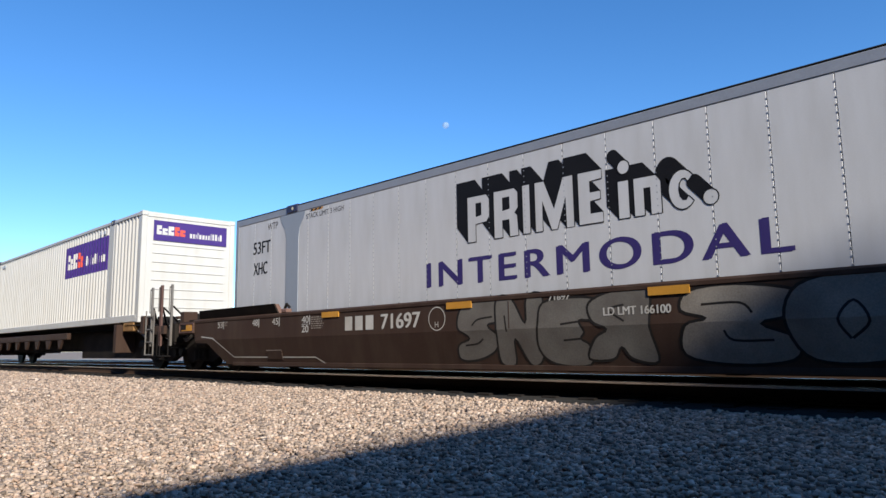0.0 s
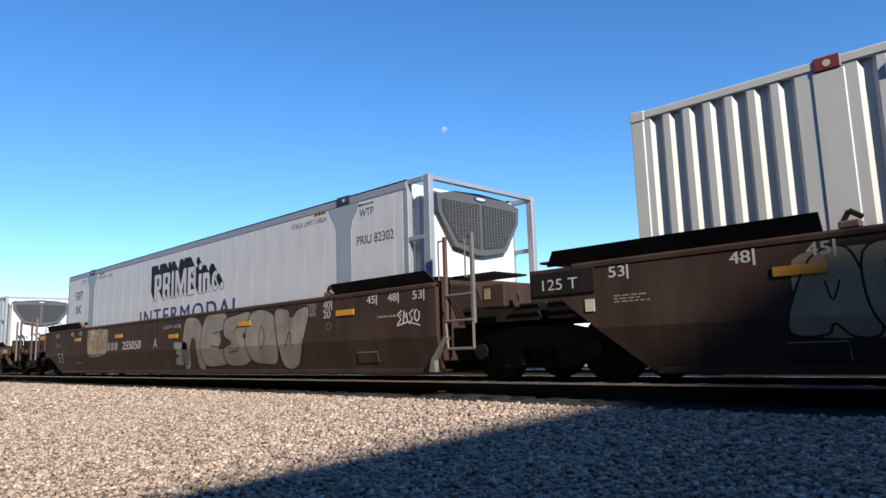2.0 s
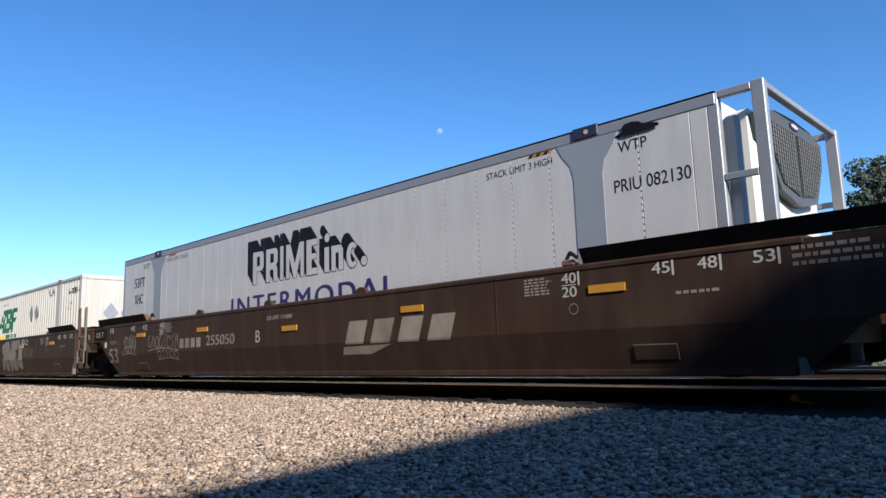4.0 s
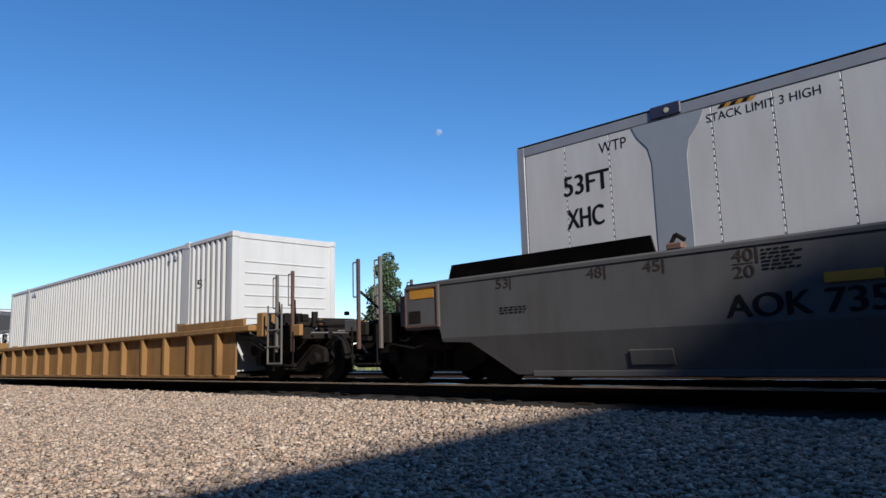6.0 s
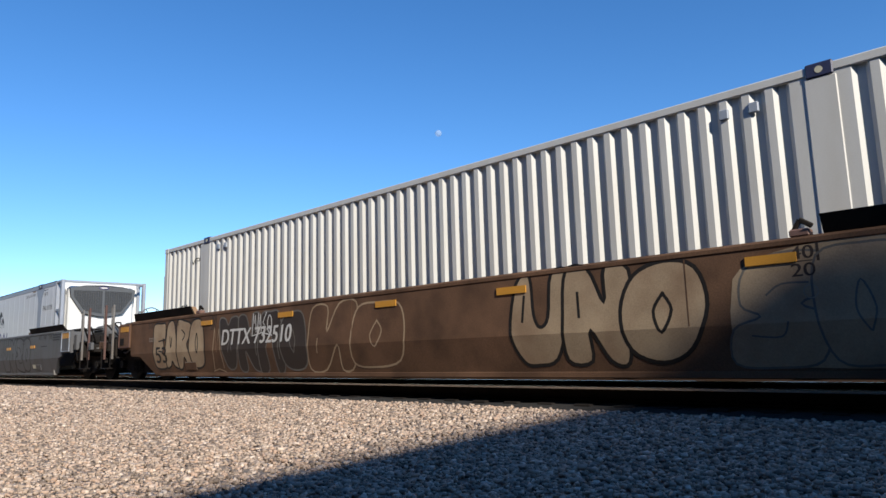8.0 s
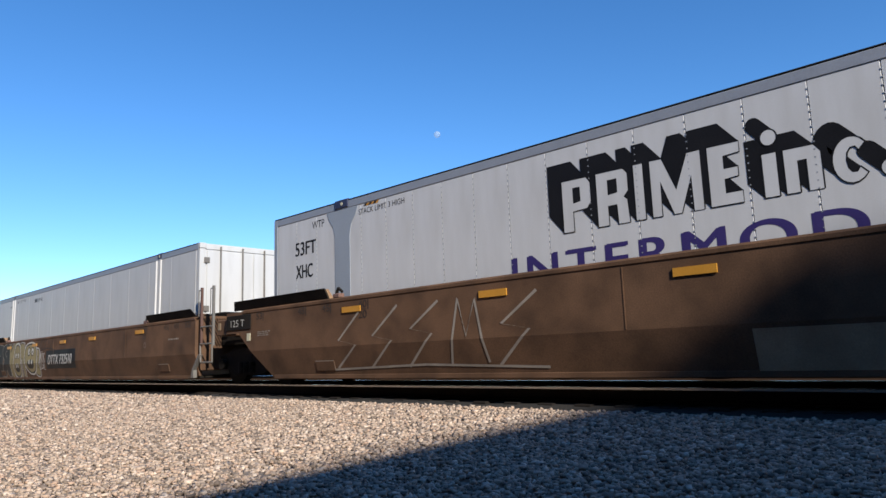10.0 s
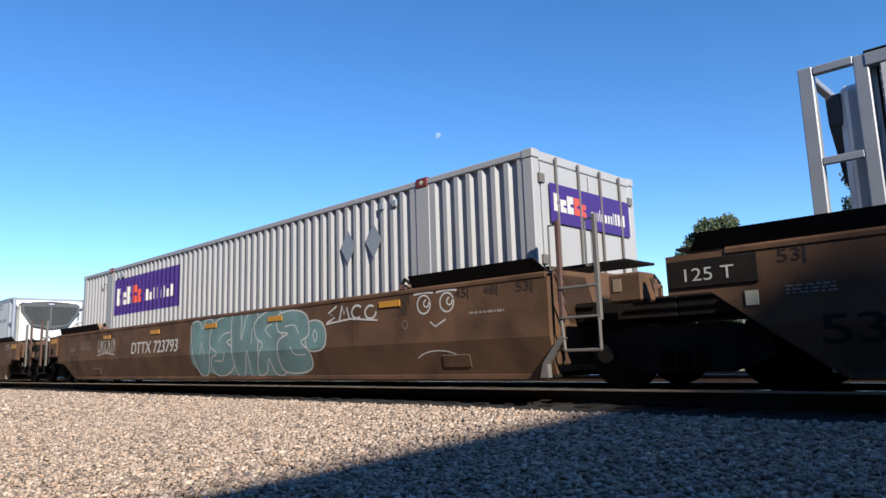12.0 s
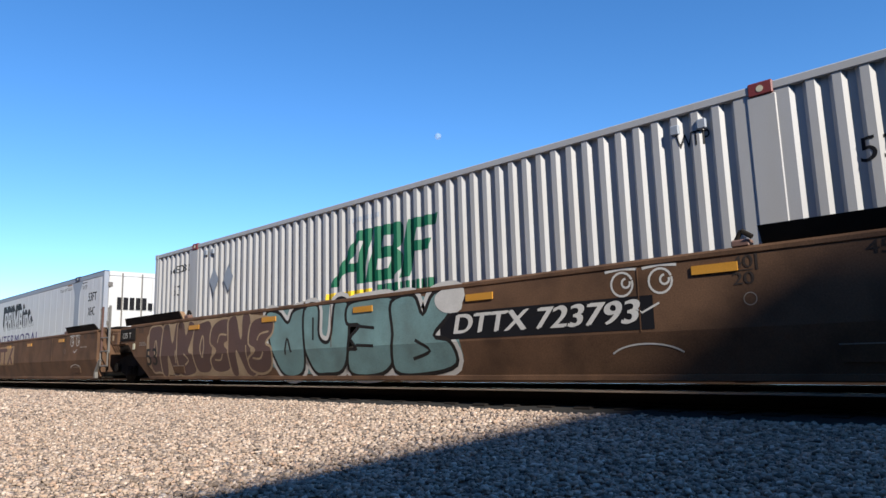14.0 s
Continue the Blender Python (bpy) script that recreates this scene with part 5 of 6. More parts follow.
def eyes(parent, x):
    """Two round sprayed eyes with brows over a curved line."""
    for q in (x, x + 0.45):
        part("graffiti_tag", flat_mesh(stroke(B(), curl(q, 1.18, 0.13, 20, 375, 18), 0.024), F6), "graf_white", parent)
        part("graffiti_tag", flat_mesh(stroke(B(), curl(q + 0.05, 1.19, 0.05, 90, 380, 10), 0.024), F6), "graf_white", parent)
        part("graffiti_tag", flat_mesh(stroke(B(), [(q - 0.2, 1.33), (q, 1.35), (q + 0.19, 1.33)], 0.028), F6), "graf_white", parent)
    part("graffiti_tag", flat_mesh(stroke(B(), [(x + 0.12, 0.93), (x + 0.22, 0.86), (x + 0.42, 0.95)], 0.022), F6), "graf_white", parent)
    part("graffiti_tag", flat_mesh(stroke(B(), curl(x + 0.22, 0.36, 0.45, 25, 155, 12, 0.17), 0.018), F6), "graf_white", parent)


# 1: spine wagon with a raised container
other_wagon(CX[0], "dark low spine wagon under a white container", "brown", "spine")
c = corrugated_box(CX[0], "white corrugated container with purple panels, raised on a spine wagon", "cream", "ribs", lift=0.98, casting="casting")
maker_f(c, 10.15, 13.8, 1.74, 2.72)
maker_f_end(c, LEN, 1)

# 2
w = well_wagon(CX[1], "dark brown low-sided well wagon with sprayed graffiti", "brown", 1.06, "coup", "coup", 2, wheel_r=True)
blocks(w, 3.92, 3, 0.72, 0.22, "letter", 0.26)
write("71697", 4.8, 0.72, 0.22, "letter", w, F6, width=0.85, heavy=0.022)
write("71697", 7.9, 0.97, 0.07, "letter", w, lambda z: well_surf(z) - 0.006, width=0.3, heavy=0.01)
write("LD LMT 166100", 8.64, 0.76, 0.09, "letter", w, lambda z: well_surf(z) - 0.006, width=0.8, heavy=0.008)
bm = stroke(B(), curl(6.0, 0.83, 0.16, 0, 360, 24), 0.014)
part("round_stencil", flat_mesh(bm, F6), "letter", w)
write("H", 5.96, 0.71, 0.08, "letter", w, F6)
graffiti(w, 6.4, 9.15, 0.2, 1.04, "graf_grey", "graf_line", 4, 21, well_surf)
graffiti(w, 9.6, 13.6, 0.2, 1.05, "graf_silver", "graf_line", 4, 22, well_surf)
part("painted_line", flat_mesh(stroke(B(), [(-1.0, 0.72), (-0.5, 0.68), (0.25, 0.3), (3.0, 0.3), (3.3, 0.18)], 0.02), F6), "letter", w)
c = reefer_box(CX[1], "white refrigerated container with black block word mark, beside lime spray", "PRIU 81007")
part("lime_mark", flat_mesh(blob(B(), 12.85, 1.46, 0.62, 0.16, None, 0.0, 0.08, 22, 0.9, 5), lambda z: -HALF_W - 0.006), "graf_lime", c, "lime green oval mark")
part("lime_mark", flat_mesh(stroke(B(), [(12.45, 1.42), (12.7, 1.54), (12.95, 1.42), (13.2, 1.52)], 0.05), lambda z: -HALF_W - 0.012), "graf_line", c)

# 3
w = well_wagon(CX[2], "dark brown deep well wagon with large silver graffiti", "brown", 1.38, "coup", "art", 3)
blocks(w, 3.75, 4, 0.72, 0.2, "faded", 0.26)
write("255050", 5.05, 0.72, 0.2, "letter", w, F6, width=1.15, heavy=0.022)
write("A", 6.95, 0.72, 0.22, "letter", w, F6)
write("53", -0.1, 0.42, 0.3, "faded", w, F6, width=0.5, heavy=0.018)
write("LD LMT 119,700", 7.5, 1.12, 0.09, "letter", w, F6, width=0.9)
graffiti(w, 2.5, 4.0, 0.58, 1.33, "graf_sand", "graf_line", 4, 31, well_surf, back="graf_sand", edge=0.022)
graffiti(w, 8.5, 13.2, 0.24, 1.36, "graf_silver", "graf_line", 5, 32, well_surf)
graffiti(w, 8.1, 8.7, 0.3, 0.85, "graf_silver", "graf_line", 1, 35, well_surf, edge=0.02)
scrawl(w, 15.6, 16.1, 0.85, 1.05, "graf_white", 33, well_surf)
reefer_box(CX[2], "white refrigerated container with black block word mark", "PRIU 82302")

# 4
w = well_wagon(CX[3], "dark brown deep well wagon with pale bubble graffiti", "brown", 1.38, "art", "art", 4)
blocks(w, 3.75, 3, 0.72, 0.2, "faded", 0.26)
write("255050", 4.85, 0.72, 0.2, "letter", w, F6, width=1.1, heavy=0.022)
write("C", 6.75, 0.75, 0.22, "letter", w, F6)
write("LD LMT 119,800", 6.9, 1.15, 0.09, "letter", w, F6, width=0.85)
graffiti(w, 1.6, 3.6, 0.45, 1.25, "graf_sand", "graf_line", 3, 41, well_surf, back="graf_sand", edge=0.022)
graffiti(w, 8.8, 11.3, 0.28, 1.36, "graf_silver", "graf_line", 4, 42, well_surf, edge=0.035)
blocks(w, 11.4, 2, 0.72, 0.3, "graf_lilac", 0.6, 0.12)
scrawl(w, 11.2, 11.9, 1.14, 1.32, "graf_white", 43, well_surf)
c = corrugated_box(CX[3], "cream corrugated container with leaning green block mark", "cream", "upright")
mark_abf(c, 6.95)
diamonds(c, ((11.29, 2.22), (11.88, 2.22)))
write("668148", 14.95, 2.55, 0.2, "black", c, FRONT, width=1.0)
write("53'", 14.9, 2.08, 0.24, "black", c, FRONT, width=0.4)
write("WTP", 13.2, 2.62, 0.14, "black", c, FRONT, width=0.36)
for y in (-0.45, 0.05):
    bm = B()
    f = bm.faces.new([bm.verts.new((LEN + 0.004, y + a, 1.95 + b)) for a, b in ((0, -0.3), (0.22, 0), (0, 0.3), (-0.22, 0))])
    part("hazard_diamond", bm, "column", c)

# 5
w = well_wagon(CX[4], "dark brown deep well wagon with faded emblem and tags", "brown", 1.38, "art", "coup", 5, wheel_r=True, tank=True)
blocks(w, 3.75, 4, 0.72, 0.2, "faded", 0.26)
write("255050", 4.95, 0.74, 0.2, "faded", w, F6, width=1.15, heavy=0.022)
write("B", 6.9, 0.74, 0.22, "letter", w, F6)
write("53", -0.3, 0.44, 0.36, "faded", w, F6, width=0.55, heavy=0.018)
write("LD LMT 119,800", 7.3, 1.12, 0.08, "letter", w, F6, width=0.8)
scrawl(w, 0.6, 1.45, 0.64, 1.1, "faded", 51, well_surf, 0.018, 5), scrawl(w, 0.7, 1.4, 0.8, 1.12, "faded", 55, well_surf, 0.018, 3), scrawl(w, 2.1, 3.7, 0.72, 1.05, "faded", 52, well_surf, 0.022, 8), scrawl(w, 2.6, 3.7, 0.5, 0.7, "faded", 53, well_surf, 0.022, 5)
blocks(w, 9.6, 4, 0.62, 0.36, "faded", 0.62, 0.12)
part("emblem", flat_mesh(shape(B(), [(9.5, 0.46), (10.2, 0.46), (10.7, 0.6), (9.55, 0.58)]), F6), "faded", w)
for q in (4.6, 7.3, 10.0):
    part("lifting_lug", prism(B(), [(q + 0.14 * math.cos(a * 0.524), 1.40 + 0.1 * math.sin(a * 0.524)) for a in range(7)], -1.5, -1.44), "brown", w)
c = reefer_box(CX[4], "white refrigerated container with black block word mark and a soot stain", "PRIU 082130")
part("soot_stain", flat_mesh(blob(B(), 14.75, 2.9, 0.22, 0.07, None, 0, 0.3, 18, 1.0, 9), lambda z: -HALF_W - 0.018), "black", c)

# 6
other_wagon(CX[5], "ochre ribbed-side well wagon with pale guide tips", "ochre", "ribbed")
c = corrugated_box(CX[5], "plain bright white corrugated container", "bright", "ribs", casting="bright")
write("53'", 14.6, 2.0, 0.2, "black", c, FRONT, width=0.3)

# 7
w = well_wagon(CX[6], "grey well wagon with silver and black graffiti", "grey", 1.42, "coup", "coup", 7, tank=True)
write("AOK 73510", 2.6, 0.7, 0.22, "black", w, F6, width=1.75, heavy=0.022)
graffiti(w, 4.45, 9.1, 0.22, 1.4, "graf_chrome", "graf_line", 4, 71, well_surf, edge=0.045)
graffiti(w, 10.95, 14.1, 0.2, 1.38, "grey", "graf_line", 4, 72, well_surf, edge=0.05)
scrawl(w, 9.5, 10.4, 0.4, 0.7, "graf_line", 73, well_surf)
write("LT WT  51000", 9.5, 0.87, 0.09, "black", w, F6, width=0.85)
write("LD LMT 169000", 9.5, 0.75, 0.09, "black", w, F6, width=0.85)
part("data_frame", flat_mesh(stroke(B(), [(10.6, 0.76), (10.84, 0.76), (10.84, 1.04), (10.6, 1.04), (10.6, 0.75)], 0.014), F6), "black", w)
write("H", 10.68, 0.8, 0.1, "black", w, F6)
part("data_plate", flat_mesh(box(B(), 14.3, 14.6, -0.01, 0.01, 0.35, 0.47), well_surf), "paper", w)
reefer_box(CX[6], "white refrigerated container with black block word mark", "PRIU 81705")

# 8
w = well_wagon(CX[7], "weathered tan well wagon covered with sand-coloured graffiti", "tan", 1.40, "coup", "art", 8, wheel_l=True)
write("53", 0.1, 0.42, 0.36, "graf_line", w, F6, width=0.55, heavy=0.018)
write("DTTX 732510", 3.15, 0.74, 0.3, "graf_white", w, lambda z: well_surf(z) - 0.005, width=2.45, shear=0.2, heavy=0.022)
graffiti(w, 0.0, 2.4, 0.3, 1.34, "graf_sand", "graf_line", 4, 81, well_surf, edge=0.04)
scrawl(w, 2.7, 3.2, 0.25, 1.1, "graf_sand", 82, well_surf, 0.025, 1)
graffiti(w, 3.1, 6.0, 0.22, 1.3, "graf_dark", "graf_grey", 4, 88, well_surf)
scrawl(w, 4.3, 5.0, 0.9, 1.3, "graf_white", 83, well_surf)
graffiti(w, 6.2, 8.4, 0.25, 1.3, "tan", "graf_sand", 2, 86, well_surf)
graffiti(w, 10.5, 12.85, 0.28, 1.38, "graf_sand", "graf_line", 3, 84, well_surf, kinds=(0, 6, 2), edge=0.045)
graffiti(w, 13.25, 16.1, 0.2, 1.36, "graf_sand", "graf_grey", 4, 85, well_surf, back="graf_sand", edge=0.022)
c = corrugated_box(CX[7], "plain off-white corrugated container", "cream", "ribs", casting="casting")
write("53'", 0.9, 1.55, 0.14, "black", c, FRONT, width=0.26)
write("WTP", 1.35, 2.55, 0.14, "black", c, FRONT, width=0.3)

# 9
w = well_wagon(CX[8], "weathered tan well wagon with yellow cartoon-shape graffiti", "tan", 1.40, "art", "art", 9)
graffiti(w, -0.6, 2.6, 0.2, 1.36, "graf_line", "faded", 4, 91, well_surf)
graffiti(w, 2.65, 4.4, 0.2, 1.36, "graf_yellow", "graf_line", 3, 92, well_surf, halo="graf_white")
cartoon(w, 3.55, 0.72, 0.45, well_surf, "graf_yellow", 95)
cartoon(w, 5.05, 0.82, 0.62, well_surf, "graf_yellow", 96)
graffiti(w, 5.5, 5.95, 0.25, 1.1, "graf_yellow", "graf_line", 1, 97, well_surf, halo="graf_white")
scrawl(w, 6.0, 6.5, 0.45, 1.0, "graf_white", 93, well_surf)
scrawl(w, 6.0, 7.4, 1.05, 1.35, "graf_line", 94, well_surf)
part("dark_panel", flat_mesh(rect(B(), 6.6, 9.2, 0.45, 1.0), F6), "black", w)
write("DTTX 732510", 6.8, 0.58, 0.28, "graf_white", w, lambda z: well_surf(z) - 0.003, width=2.1, shear=0.2, heavy=0.022)
smooth_box(CX[8], "smooth grey-white riveted container with upright tube posts")

# 10
w = well_wagon(CX[9], "weathered tan well wagon with pale tags", "tan", 1.40, "art", "coup", 10)
part("dark_panel", flat_mesh(rect(B(), 9.85, 12.8, 0.74, 1.06), F6), "black", w)
write("DTTX 732510", 9.98, 0.8, 0.22, "graf_white", w, lambda z: well_surf(z) - 0.003, width=2.35, heavy=0.022)
part("patch", flat_mesh(rect(B(), 8.6, 11.2, 0.2, 0.6), lambda z: well_surf(z) - 0.005), "graf_sand", w, "paler repainted patch")
scrawl(w, 9.8, 10.9, 0.95, 1.3, "graf_white", 101, well_surf), scrawl(w, 2.0, 6.2, 0.3, 1.2, "faded", 102, well_surf, 0.04, 5)
scrawl(w, 11.6, 13.6, 0.4, 1.3, "faded", 103, well_surf), scrawl(w, 13.9, 15.6, 0.9, 1.3, "faded", 104, well_surf)
reefer_box(CX[9], "white refrigerated container with black block word mark", "PRIU 81446")

# 11
w = well_wagon(CX[10], "weathered tan well wagon with teal graffiti patch", "tan", 1.40, "coup", "art", 11, wheel_l=True)
write("53", -0.2, 0.42, 0.36, "graf_line", w, F6, width=0.6, heavy=0.018)
scrawl(w, 0.6, 1.38, 0.95, 1.18, "faded", 114, well_surf, 0.012, 6)
scrawl(w, 1.9, 3.1, 0.78, 1.16, "letter", 111, well_surf, 0.03, 7)
write("DTTX 723793", 4.1, 0.74, 0.27, "graf_white", w, lambda z: well_surf(z) - 0.003, width=2.5, shear=0.1, heavy=0.022)
graffiti(w, 7.3, 11.5, 0.2, 1.38, "graf_teal", "graf_white", 5, 112, well_surf, back="graf_teal", edge=0.026)
graffiti(w, 11.42, 11.95, 0.6, 1.12, "graf_teal", "graf_white", 1, 115, well_surf, kinds=(2,), edge=0.026)
scrawl(w, 12.0, 13.3, 1.05, 1.3, "graf_white", 113, well_surf, 0.035)
eyes(w, 14.3)
c = corrugated_box(CX[10], "white corrugated container with purple panel near the front", "white", "doors")
maker_f(c, 2.3, 6.17, 1.78, 2.73)
maker_f_end(c, LEN + 0.035, 1, 0.2)
diamonds(c, ((12.35, 2.28), (13.0, 2.3)))
write("WTP", 1.35, 2.5, 0.2, "black", c, FRONT, width=0.36)

# 12
w = well_wagon(CX[11], "weathered tan well wagon with faded emblem", "tan", 1.40, "art", "art", 12)
write("C", 4.78, 0.8, 0.22, "black", w, F6, shear=0.15)
write("53", 0.0, 0.45, 0.26, "graf_line", w, F6, width=0.5, heavy=0.018)
em = part("emblem", flat_mesh(rect(B(), 6.5, 8.75, 0.6, 1.24), F6), "graf_ochre", w, "faded ochre and maroon emblem")
bm = B()
rect(bm, 6.75, 7.9, 1.06, 1.18), rect(bm, 6.98, 7.12, 0.62, 1.059), rect(bm, 7.52, 7.68, 0.62, 1.059)
shape(bm, [(7.95, 0.62), (8.15, 0.62), (8.65, 1.18), (8.45, 1.18)]), shape(bm, [(8.45, 0.62), (8.65, 0.62), (8.4, 0.88), (8.3, 0.8)])
part("emblem_letters", flat_mesh(bm, lambda z: well_surf(z) - 0.002), "graf_maroon", em)
part("patch_frame", flat_mesh(stroke(B(), [(1.55, 0.25), (1.95, 0.25), (1.95, 0.42), (1.55, 0.42), (1.55, 0.25)], 0.012), F6), "faded", w)
eyes(w, 14.5)
c = reefer_box(CX[11], "white refrigerated container, machine end leading, with black block word mark", "PRIU 81575", flip=True)

# 13
w = well_wagon(CX[12], "weathered tan well wagon with sand and teal graffiti", "tan", 1.40, "art", "art", 13)
graffiti(w, 0.3, 5.5, 0.2, 1.36, "graf_lilac", "graf_sand", 7, 131, well_surf, back="graf_sand", edge=0.045)
graffiti(w, 5.45, 9.95, 0.2, 1.39, "graf_teal", "graf_line", 4, 132, well_surf, halo="graf_white", back="graf_teal", edge=0.06)
lay_paint(blob(B(), 9.95, 1.22, 0.3, 0.16, None, 0, 0.2, 20, 0.8, 6), "graf_white", "graffiti_ground", w, well_surf, 0.006)
part("dark_panel", flat_mesh(rect(B(), 9.75, 12.9, 0.68, 1.04), F6), "black", w)
write("DTTX 723793", 10.0, 0.75, 0.25, "graf_white", w, lambda z: well_surf(z) - 0.005, width=2.72, shear=0.2, heavy=0.032)
eyes(w, 12.55)
write("53", 0.15, 0.45, 0.38, "graf_line", w, lambda z: well_surf(z) - 0.006, width=0.58, heavy=0.02)
c = corrugated_box(CX[12], "white corrugated container with leaning green block mark", "white", "upright")
mark_abf(c, 6.95)
diamonds(c, ((2.95, 2.18), (3.55, 2.18)))
write("668082", 0.75, 2.52, 0.17, "black", c, FRONT, width=1.05)
write("53'", 1.0, 2.0, 0.24, "black", c, FRONT, width=0.34)
write("WTP", 13.2, 2.6, 0.16, "black", c, FRONT, width=0.36)
write("53'", 14.9, 2.08, 0.24, "black", c, FRONT, width=0.4)


# ---- distance ----
def at_angle(az, dist):
    return -dist * math.sin(radians(az)), dist * math.cos(radians(az))


def leaf_mesh(name, centers, radius, size, count, rng, material, squash=0.8):
    """Small bent leaf pieces scattered through the clumps of a crown."""
    verts, faces = [], []
    for cx, cy, cz, r in centers:
        for _ in range(int(count * (r / radius) ** 2)):
            d = Vector((rng.gauss(0, 1), rng.gauss(0, 1), rng.gauss(0, 1))).normalized() * r * rng.uniform(0.55, 1.05)
            p = Vector((cx, cy, cz)) + Vector((d.x, d.y, d.z * squash))
            u = Vector((rng.gauss(0, 1), rng.gauss(0, 1), rng.gauss(0, 1))).normalized()
            v = u.orthogonal().normalized()
            s = size * rng.uniform(0.6, 1.3)
            k = len(verts)
            verts += [p - u * s, p + v * s * 0.5, p + u * s, p - v * s * 0.5]
            faces.append((k, k + 1, k + 2, k + 3))
    me = bpy.data.meshes.new(name)
    me.from_pydata(verts, [], faces)
    me.materials.append(material)
    return me


LEAF = pieces_mat("broad_leaf", [(0.022, 0.036, 0.014), (0.04, 0.062, 0.022), (0.065, 0.09, 0.035)], 0.6)
NEEDLE = pieces_mat("pine_needle", [(0.014, 0.026, 0.014), (0.028, 0.046, 0.025), (0.045, 0.066, 0.035)], 0.7)
LEAF_DARK = pieces_mat("dark_broad_leaf", [(0.03, 0.05, 0.025), (0.05, 0.085, 0.035), (0.07, 0.11, 0.05)], 0.65)


def tree(az, dist, height, width, seed, kind):
    rng = random.Random(seed)
    x, y = at_angle(az, dist)
    g = -0.32
    t = thing("tree", {"broad": "leafy round-crowned green tree beyond the tracks", "pine": "tall ragged dark green pine beyond the tracks",
                       "young": "slender conical green tree beyond the tracks"}[kind], "tree", x, y, g, "trees")
    bm = rod(B(), (0, 0, -0.1), (0.1, 0, height * 0.55), height * 0.035, 10, height * 0.018)
    rod(bm, (0.1, 0, height * 0.55), (0.0, 0.1, height * 0.93), height * 0.018, 8, 0.02)
    clumps = []
    if kind == "broad":
        for i in range(72):
            a, u = rng.uniform(0, 6.283), rng.uniform(0.24, 0.94)
            prof = math.sin(math.pi * min(1, (u - 0.16) / 0.84)) ** 0.6
            r = width * 0.5 * prof * rng.uniform(0.45, 0.85)
            clumps.append((r * math.cos(a), r * math.sin(a), u * height, width * rng.uniform(0.1, 0.18)))
        mtl, size, n = LEAF, 0.11, 460
    elif kind == "young":
        for i in range(34):
            a, u = rng.uniform(0, 6.283), rng.uniform(0.2, 0.97)
            r = width * 0.5 * (1.05 - u) * rng.uniform(0.3, 1.0)
            clumps.append((r * math.cos(a), r * math.sin(a), u * height, width * (0.26 - 0.14 * u)))
        mtl, size, n = LEAF_DARK, 0.12, 520
    else:
        for i in range(46):
            a, u = rng.uniform(0, 6.283), 0.2 + 0.78 * i / 46
            r = width * 0.5 * (1.08 - u) * rng.uniform(0.5, 1.1)
            clumps.append((r * math.cos(a), r * math.sin(a), u * height, width * rng.uniform(0.06, 0.12)))
        mtl, size, n = NEEDLE, 0.13, 300
    for cx, cy, cz, r in clumps[::2]:
        rod(bm, (0, 0, cz * 0.82), (cx * 0.95, cy * 0.95, cz), 0.06, 5, 0.02)
    part("trunk", bm, "bark", t)
    radius = max(c[3] for c in clumps)
    me = leaf_mesh("crown", clumps, radius, size, n, rng, mtl)
    crown = piece("crown", me, "bark", t)
    return t


tree(21.9, 42, 8.3, 4.6, 11, "broad")
tree(10.9, 38, 9.2, 7.6, 12, "pine")
tree(48.9, 46, 7.6, 4.2, 13, "young")


def shed():
    """A long low white shed with ribbed cladding and a flat parapet."""
    t = thing("low_shed", "long low white metal-clad shed beyond the tracks", "building", -13, 40, -0.32)
    part("wall", box(B(), -13, 13, 0, 5, 0, 1.9), "shed", t)
    part("roof", box(B(), -13.2, 13.2, -0.2, 5.2, 1.9, 2.05, 0.02), "column", t)
    me = None
    for i in range(60):
        x = -12.9 + i * 0.43
        if me is None:
            ob = part("cladding_rib", box(B(), -0.05, 0.05, -0.04, 0.0, 0, 1.9), "shed", t)
            ob.location, me = (x, 0, 0), ob.data
        else:
            piece("cladding_rib", me, "shed", t, at=(x, 0, 0))
    for x in (-9, -3, 4, 9):
        part("door", box(B(), x - 1.2, x + 1.2, -0.05, 0.0, 0, 1.75, 0.01), "column", t)


shed()


def grass():
    rng = random.Random(4)
    me = bpy.data.meshes.new("grass")
    verts, faces = [], []
    for _ in range(9000):
        x, y = rng.uniform(-40, 5), rng.uniform(22, 39)
        a, h, w = rng.uniform(0, 6.283), rng.uniform(0.08, 0.2), 0.05
        k = len(verts)
        verts += [(x - w * math.cos(a), y - w * math.sin(a), -0.33), (x + w * math.cos(a), y + w * math.sin(a), -0.33), (x + rng.uniform(-0.05, 0.05), y, -0.33 + h)]
        faces.append((k, k + 1, k + 2))
    me.from_pydata(verts, [], faces)
    me.materials.append(pieces_mat("dry_grass", [(0.10, 0.14, 0.04), (0.18, 0.20, 0.07), (0.28, 0.26, 0.12)], 0.8))
    tagged(new("grass", me), "short green grass strip before the shed", "grass", kind="stuff")


grass()


def lamp_post(az, dist, height):
    x, y = at_angle(az, dist)
    t = thing("street_lamp", "thin grey street lamp post far beyond the train", "lamp", x, y, -0.32)
    part("pole", rod(B(), (0, 0, 0), (0, 0, height), 0.1, 10, 0.06), "pale", t)
    part("arm", path(B(), [(0, 0, height - 0.1), (0.6, 0.4, height), (1.1, 0.8, height)], 0.04), "pale", t)
    part("lamp_head", box(B(), 0.9, 1.5, 0.6, 1.0, height - 0.12, height + 0.02, 0.03), "pale", t)


lamp_post(66.3, 75, 9.4)
lamp_post(20.4, 40, 6.2)


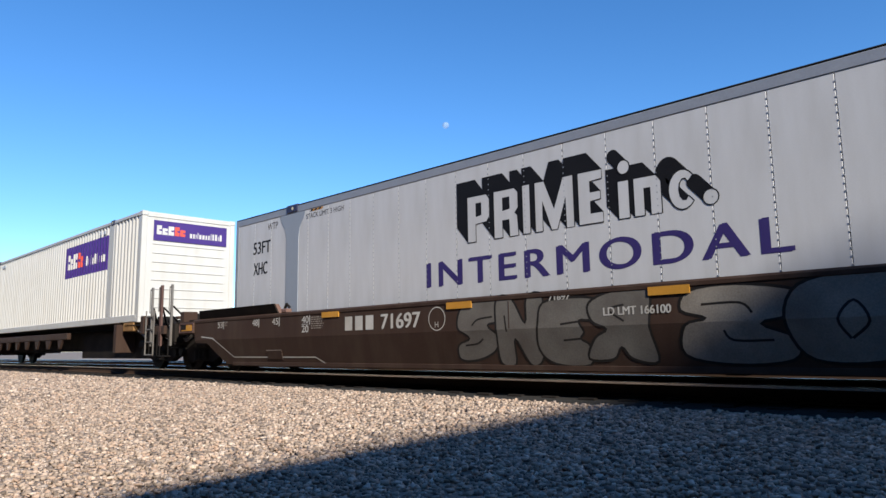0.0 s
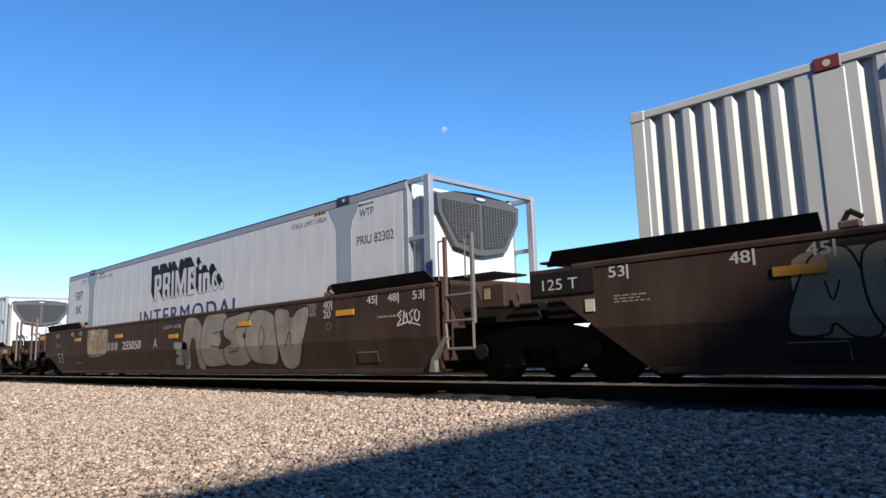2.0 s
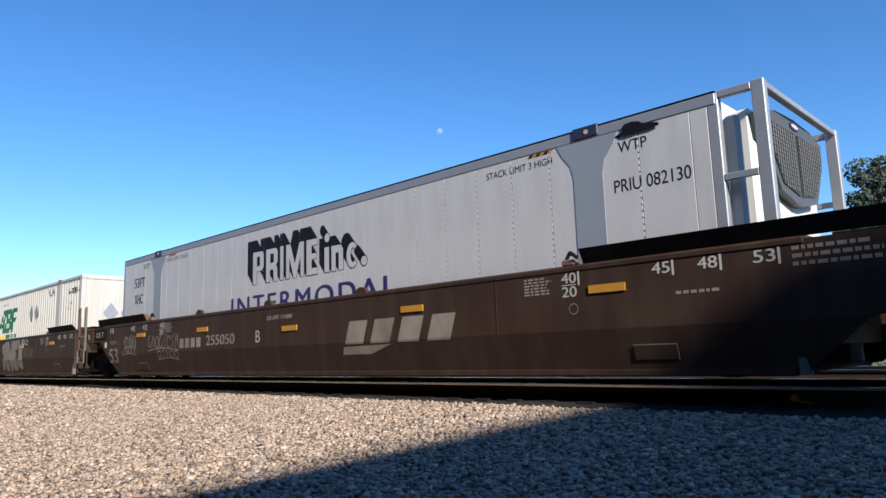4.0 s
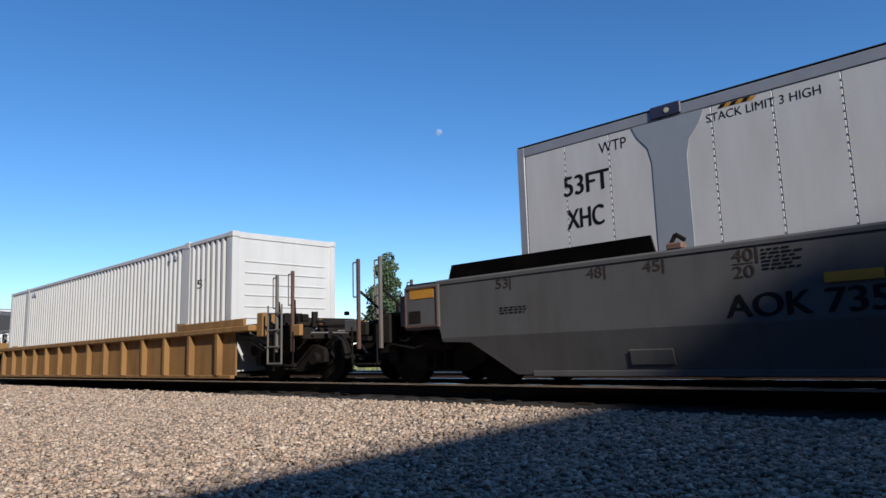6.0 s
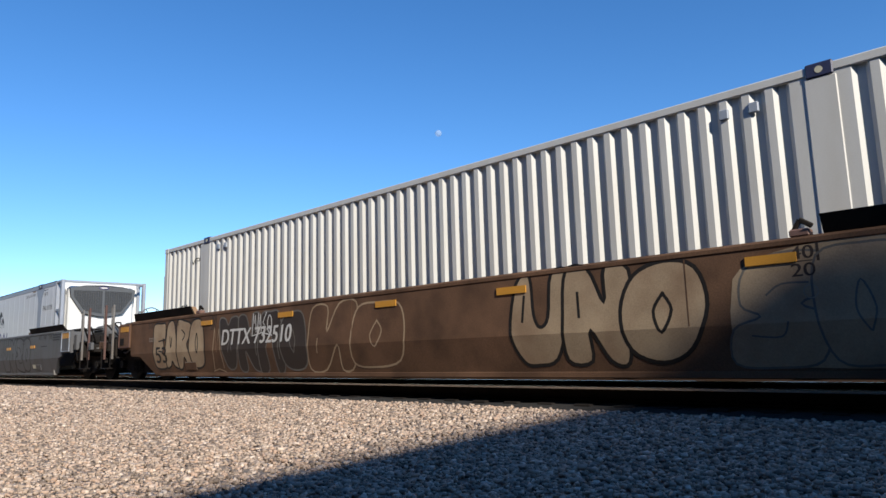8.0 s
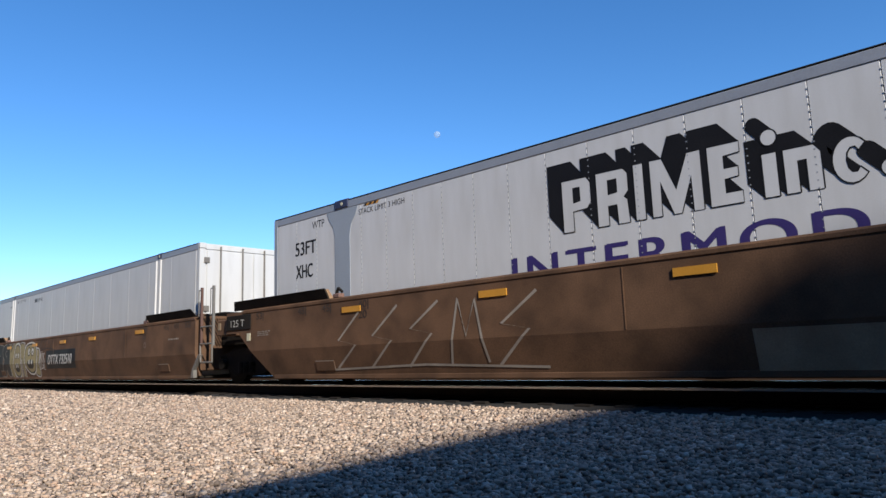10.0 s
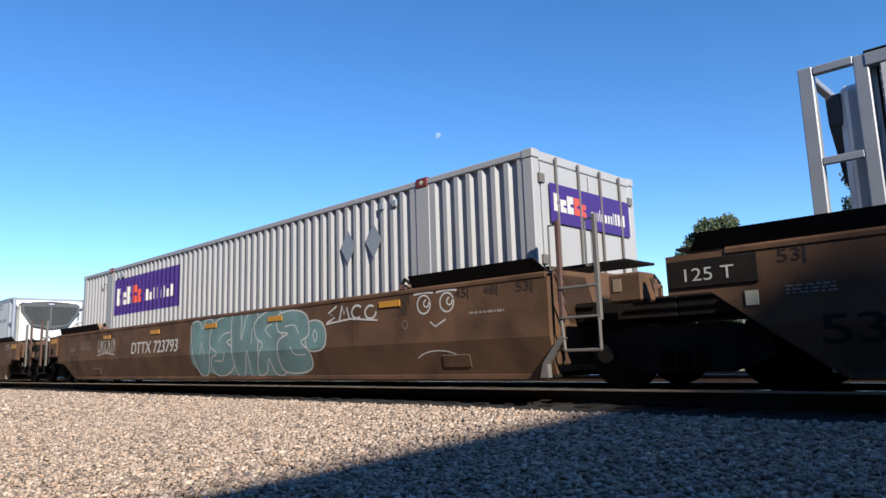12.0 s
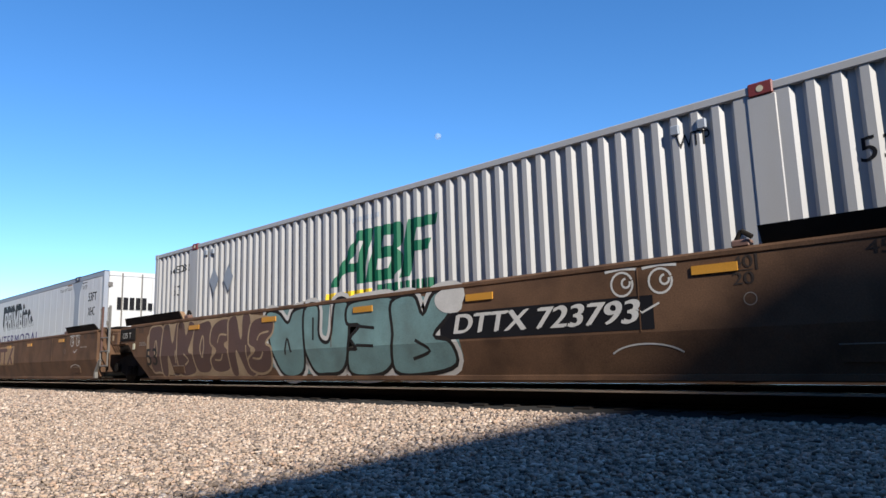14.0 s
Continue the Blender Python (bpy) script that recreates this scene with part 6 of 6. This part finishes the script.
def shadow_caster_behind():
    """An unseen tall block added behind the viewer, its roof rising away, shaped to cast the shadow over the gravel and
    the lower part of the train.
    """
    t = thing("station_building", "unseen brown brick block with a steep rising roof, added to cast the shadow", "building", 0, 0, -0.5, kind="structure")
    slope, x0, x1, x2 = math.tan(radians(SUN_EL)) / math.cos(radians(SUN_AZ)), 3.8, 22.9, 60.0
    rake = lambda x: (x + 4.7) * slope
    bm = prism(B(), [(x0 + 0.25, 0), (x2, 0), (x2, rake(x1) - 0.15), (x1, rake(x1) - 0.15), (x0 + 0.25, rake(x0 + 0.25) - 0.15)], -2.0, -24.0)
    part("wall", bm, "wall", t)
    bm = prism(B(), [(x0, rake(x0) - 0.14), (x1, rake(x1) - 0.14), (x2, rake(x1) - 0.14), (x2, rake(x1)), (x1, rake(x1)), (x0, rake(x0))], -1.7, -24.3)
    part("roof", bm, "column", t)
    # lower unseen block, added to keep sky light off the shaded gravel and wagons
    low = lambda x: rake(x) - 2.2
    part("annex_wall", prism(B(), [(4.0, 0), (16.0, 0), (16.0, low(16.0)), (4.0, low(4.0))], 3.8, -1.99), "wall", t)
    part("annex_roof", prism(B(), [(3.9, low(3.9) + 0.004), (16.1, low(16.1) + 0.004), (16.1, low(16.1) + 0.12), (3.9, low(3.9) + 0.12)], 3.9, -1.68), "column", t)
    # windows of the added block, unseen as well
    for i in range(4):
        part("window", box(B(), x0 + 0.21, x0 + 0.25, -22 + i * 5, -20 + i * 5, 1.2, 2.6), "casting", t)


shadow_caster_behind()


def yard_wall():
    """A plain unseen wall added behind the viewer; it closes the place and blocks sky light to deepen the shade."""
    t = thing("yard_wall", "unseen plain brown brick wall added to block sky light", "wall", 0, 0, -0.5, kind="structure")
    # 8 m tall to hide much of the sky without shading the visible gravel
    part("wall", box(B(), -70, 4.0, -4.3, -4.0, 0, 8.0), "wall", t)
    part("coping", box(B(), -70, 4.0, -4.36, -3.94, 8.0, 8.1, 0.01), "column", t)


yard_wall()


def moon():
    bm = B()
    bmesh.ops.create_uvsphere(bm, u_segments=32, v_segments=16, radius=11.5)
    bmesh.ops.recalc_face_normals(bm, faces=bm.faces)
    for f in bm.faces:
        f.smooth = True
    me = bpy.data.meshes.new("moon")
    bm.to_mesh(me)
    bm.free()
    me.materials.append(M["moon"])
    az, el, d = 44.0, 18.4, 2400
    ob = new("moon", me)
    ob.location = (-d * math.cos(radians(el)) * math.sin(radians(az)), d * math.cos(radians(el)) * math.cos(radians(az)), d * math.sin(radians(el)))
    tagged(ob, "pale daytime gibbous moon in the clear sky", "moon")


moon()


# ---- what moves ----
def run_at(t):
    """How far the train has run, metres, between the rows of RUN."""
    i = min(max(int(t / 0.5), 0), len(RUN) - 2)
    u = (t - RUN[i][0]) / 0.5
    return RUN[i][1] * (1 - u) + RUN[i + 1][1] * u


def motions():
    for ob, x in MOVERS:
        y, z = ob.location.y, ob.location.z
        walk(ob, [(t, pose(x - s, y, z)) for t, s in RUN])
    for w, x in WHEELS:
        walk(w, [(k / FPS, pose(x, 0, 0.42, 0, -math.degrees(run_at(k / FPS) / 0.42), 0)) for k in range(0, 14 * FPS + 1)])


motions()
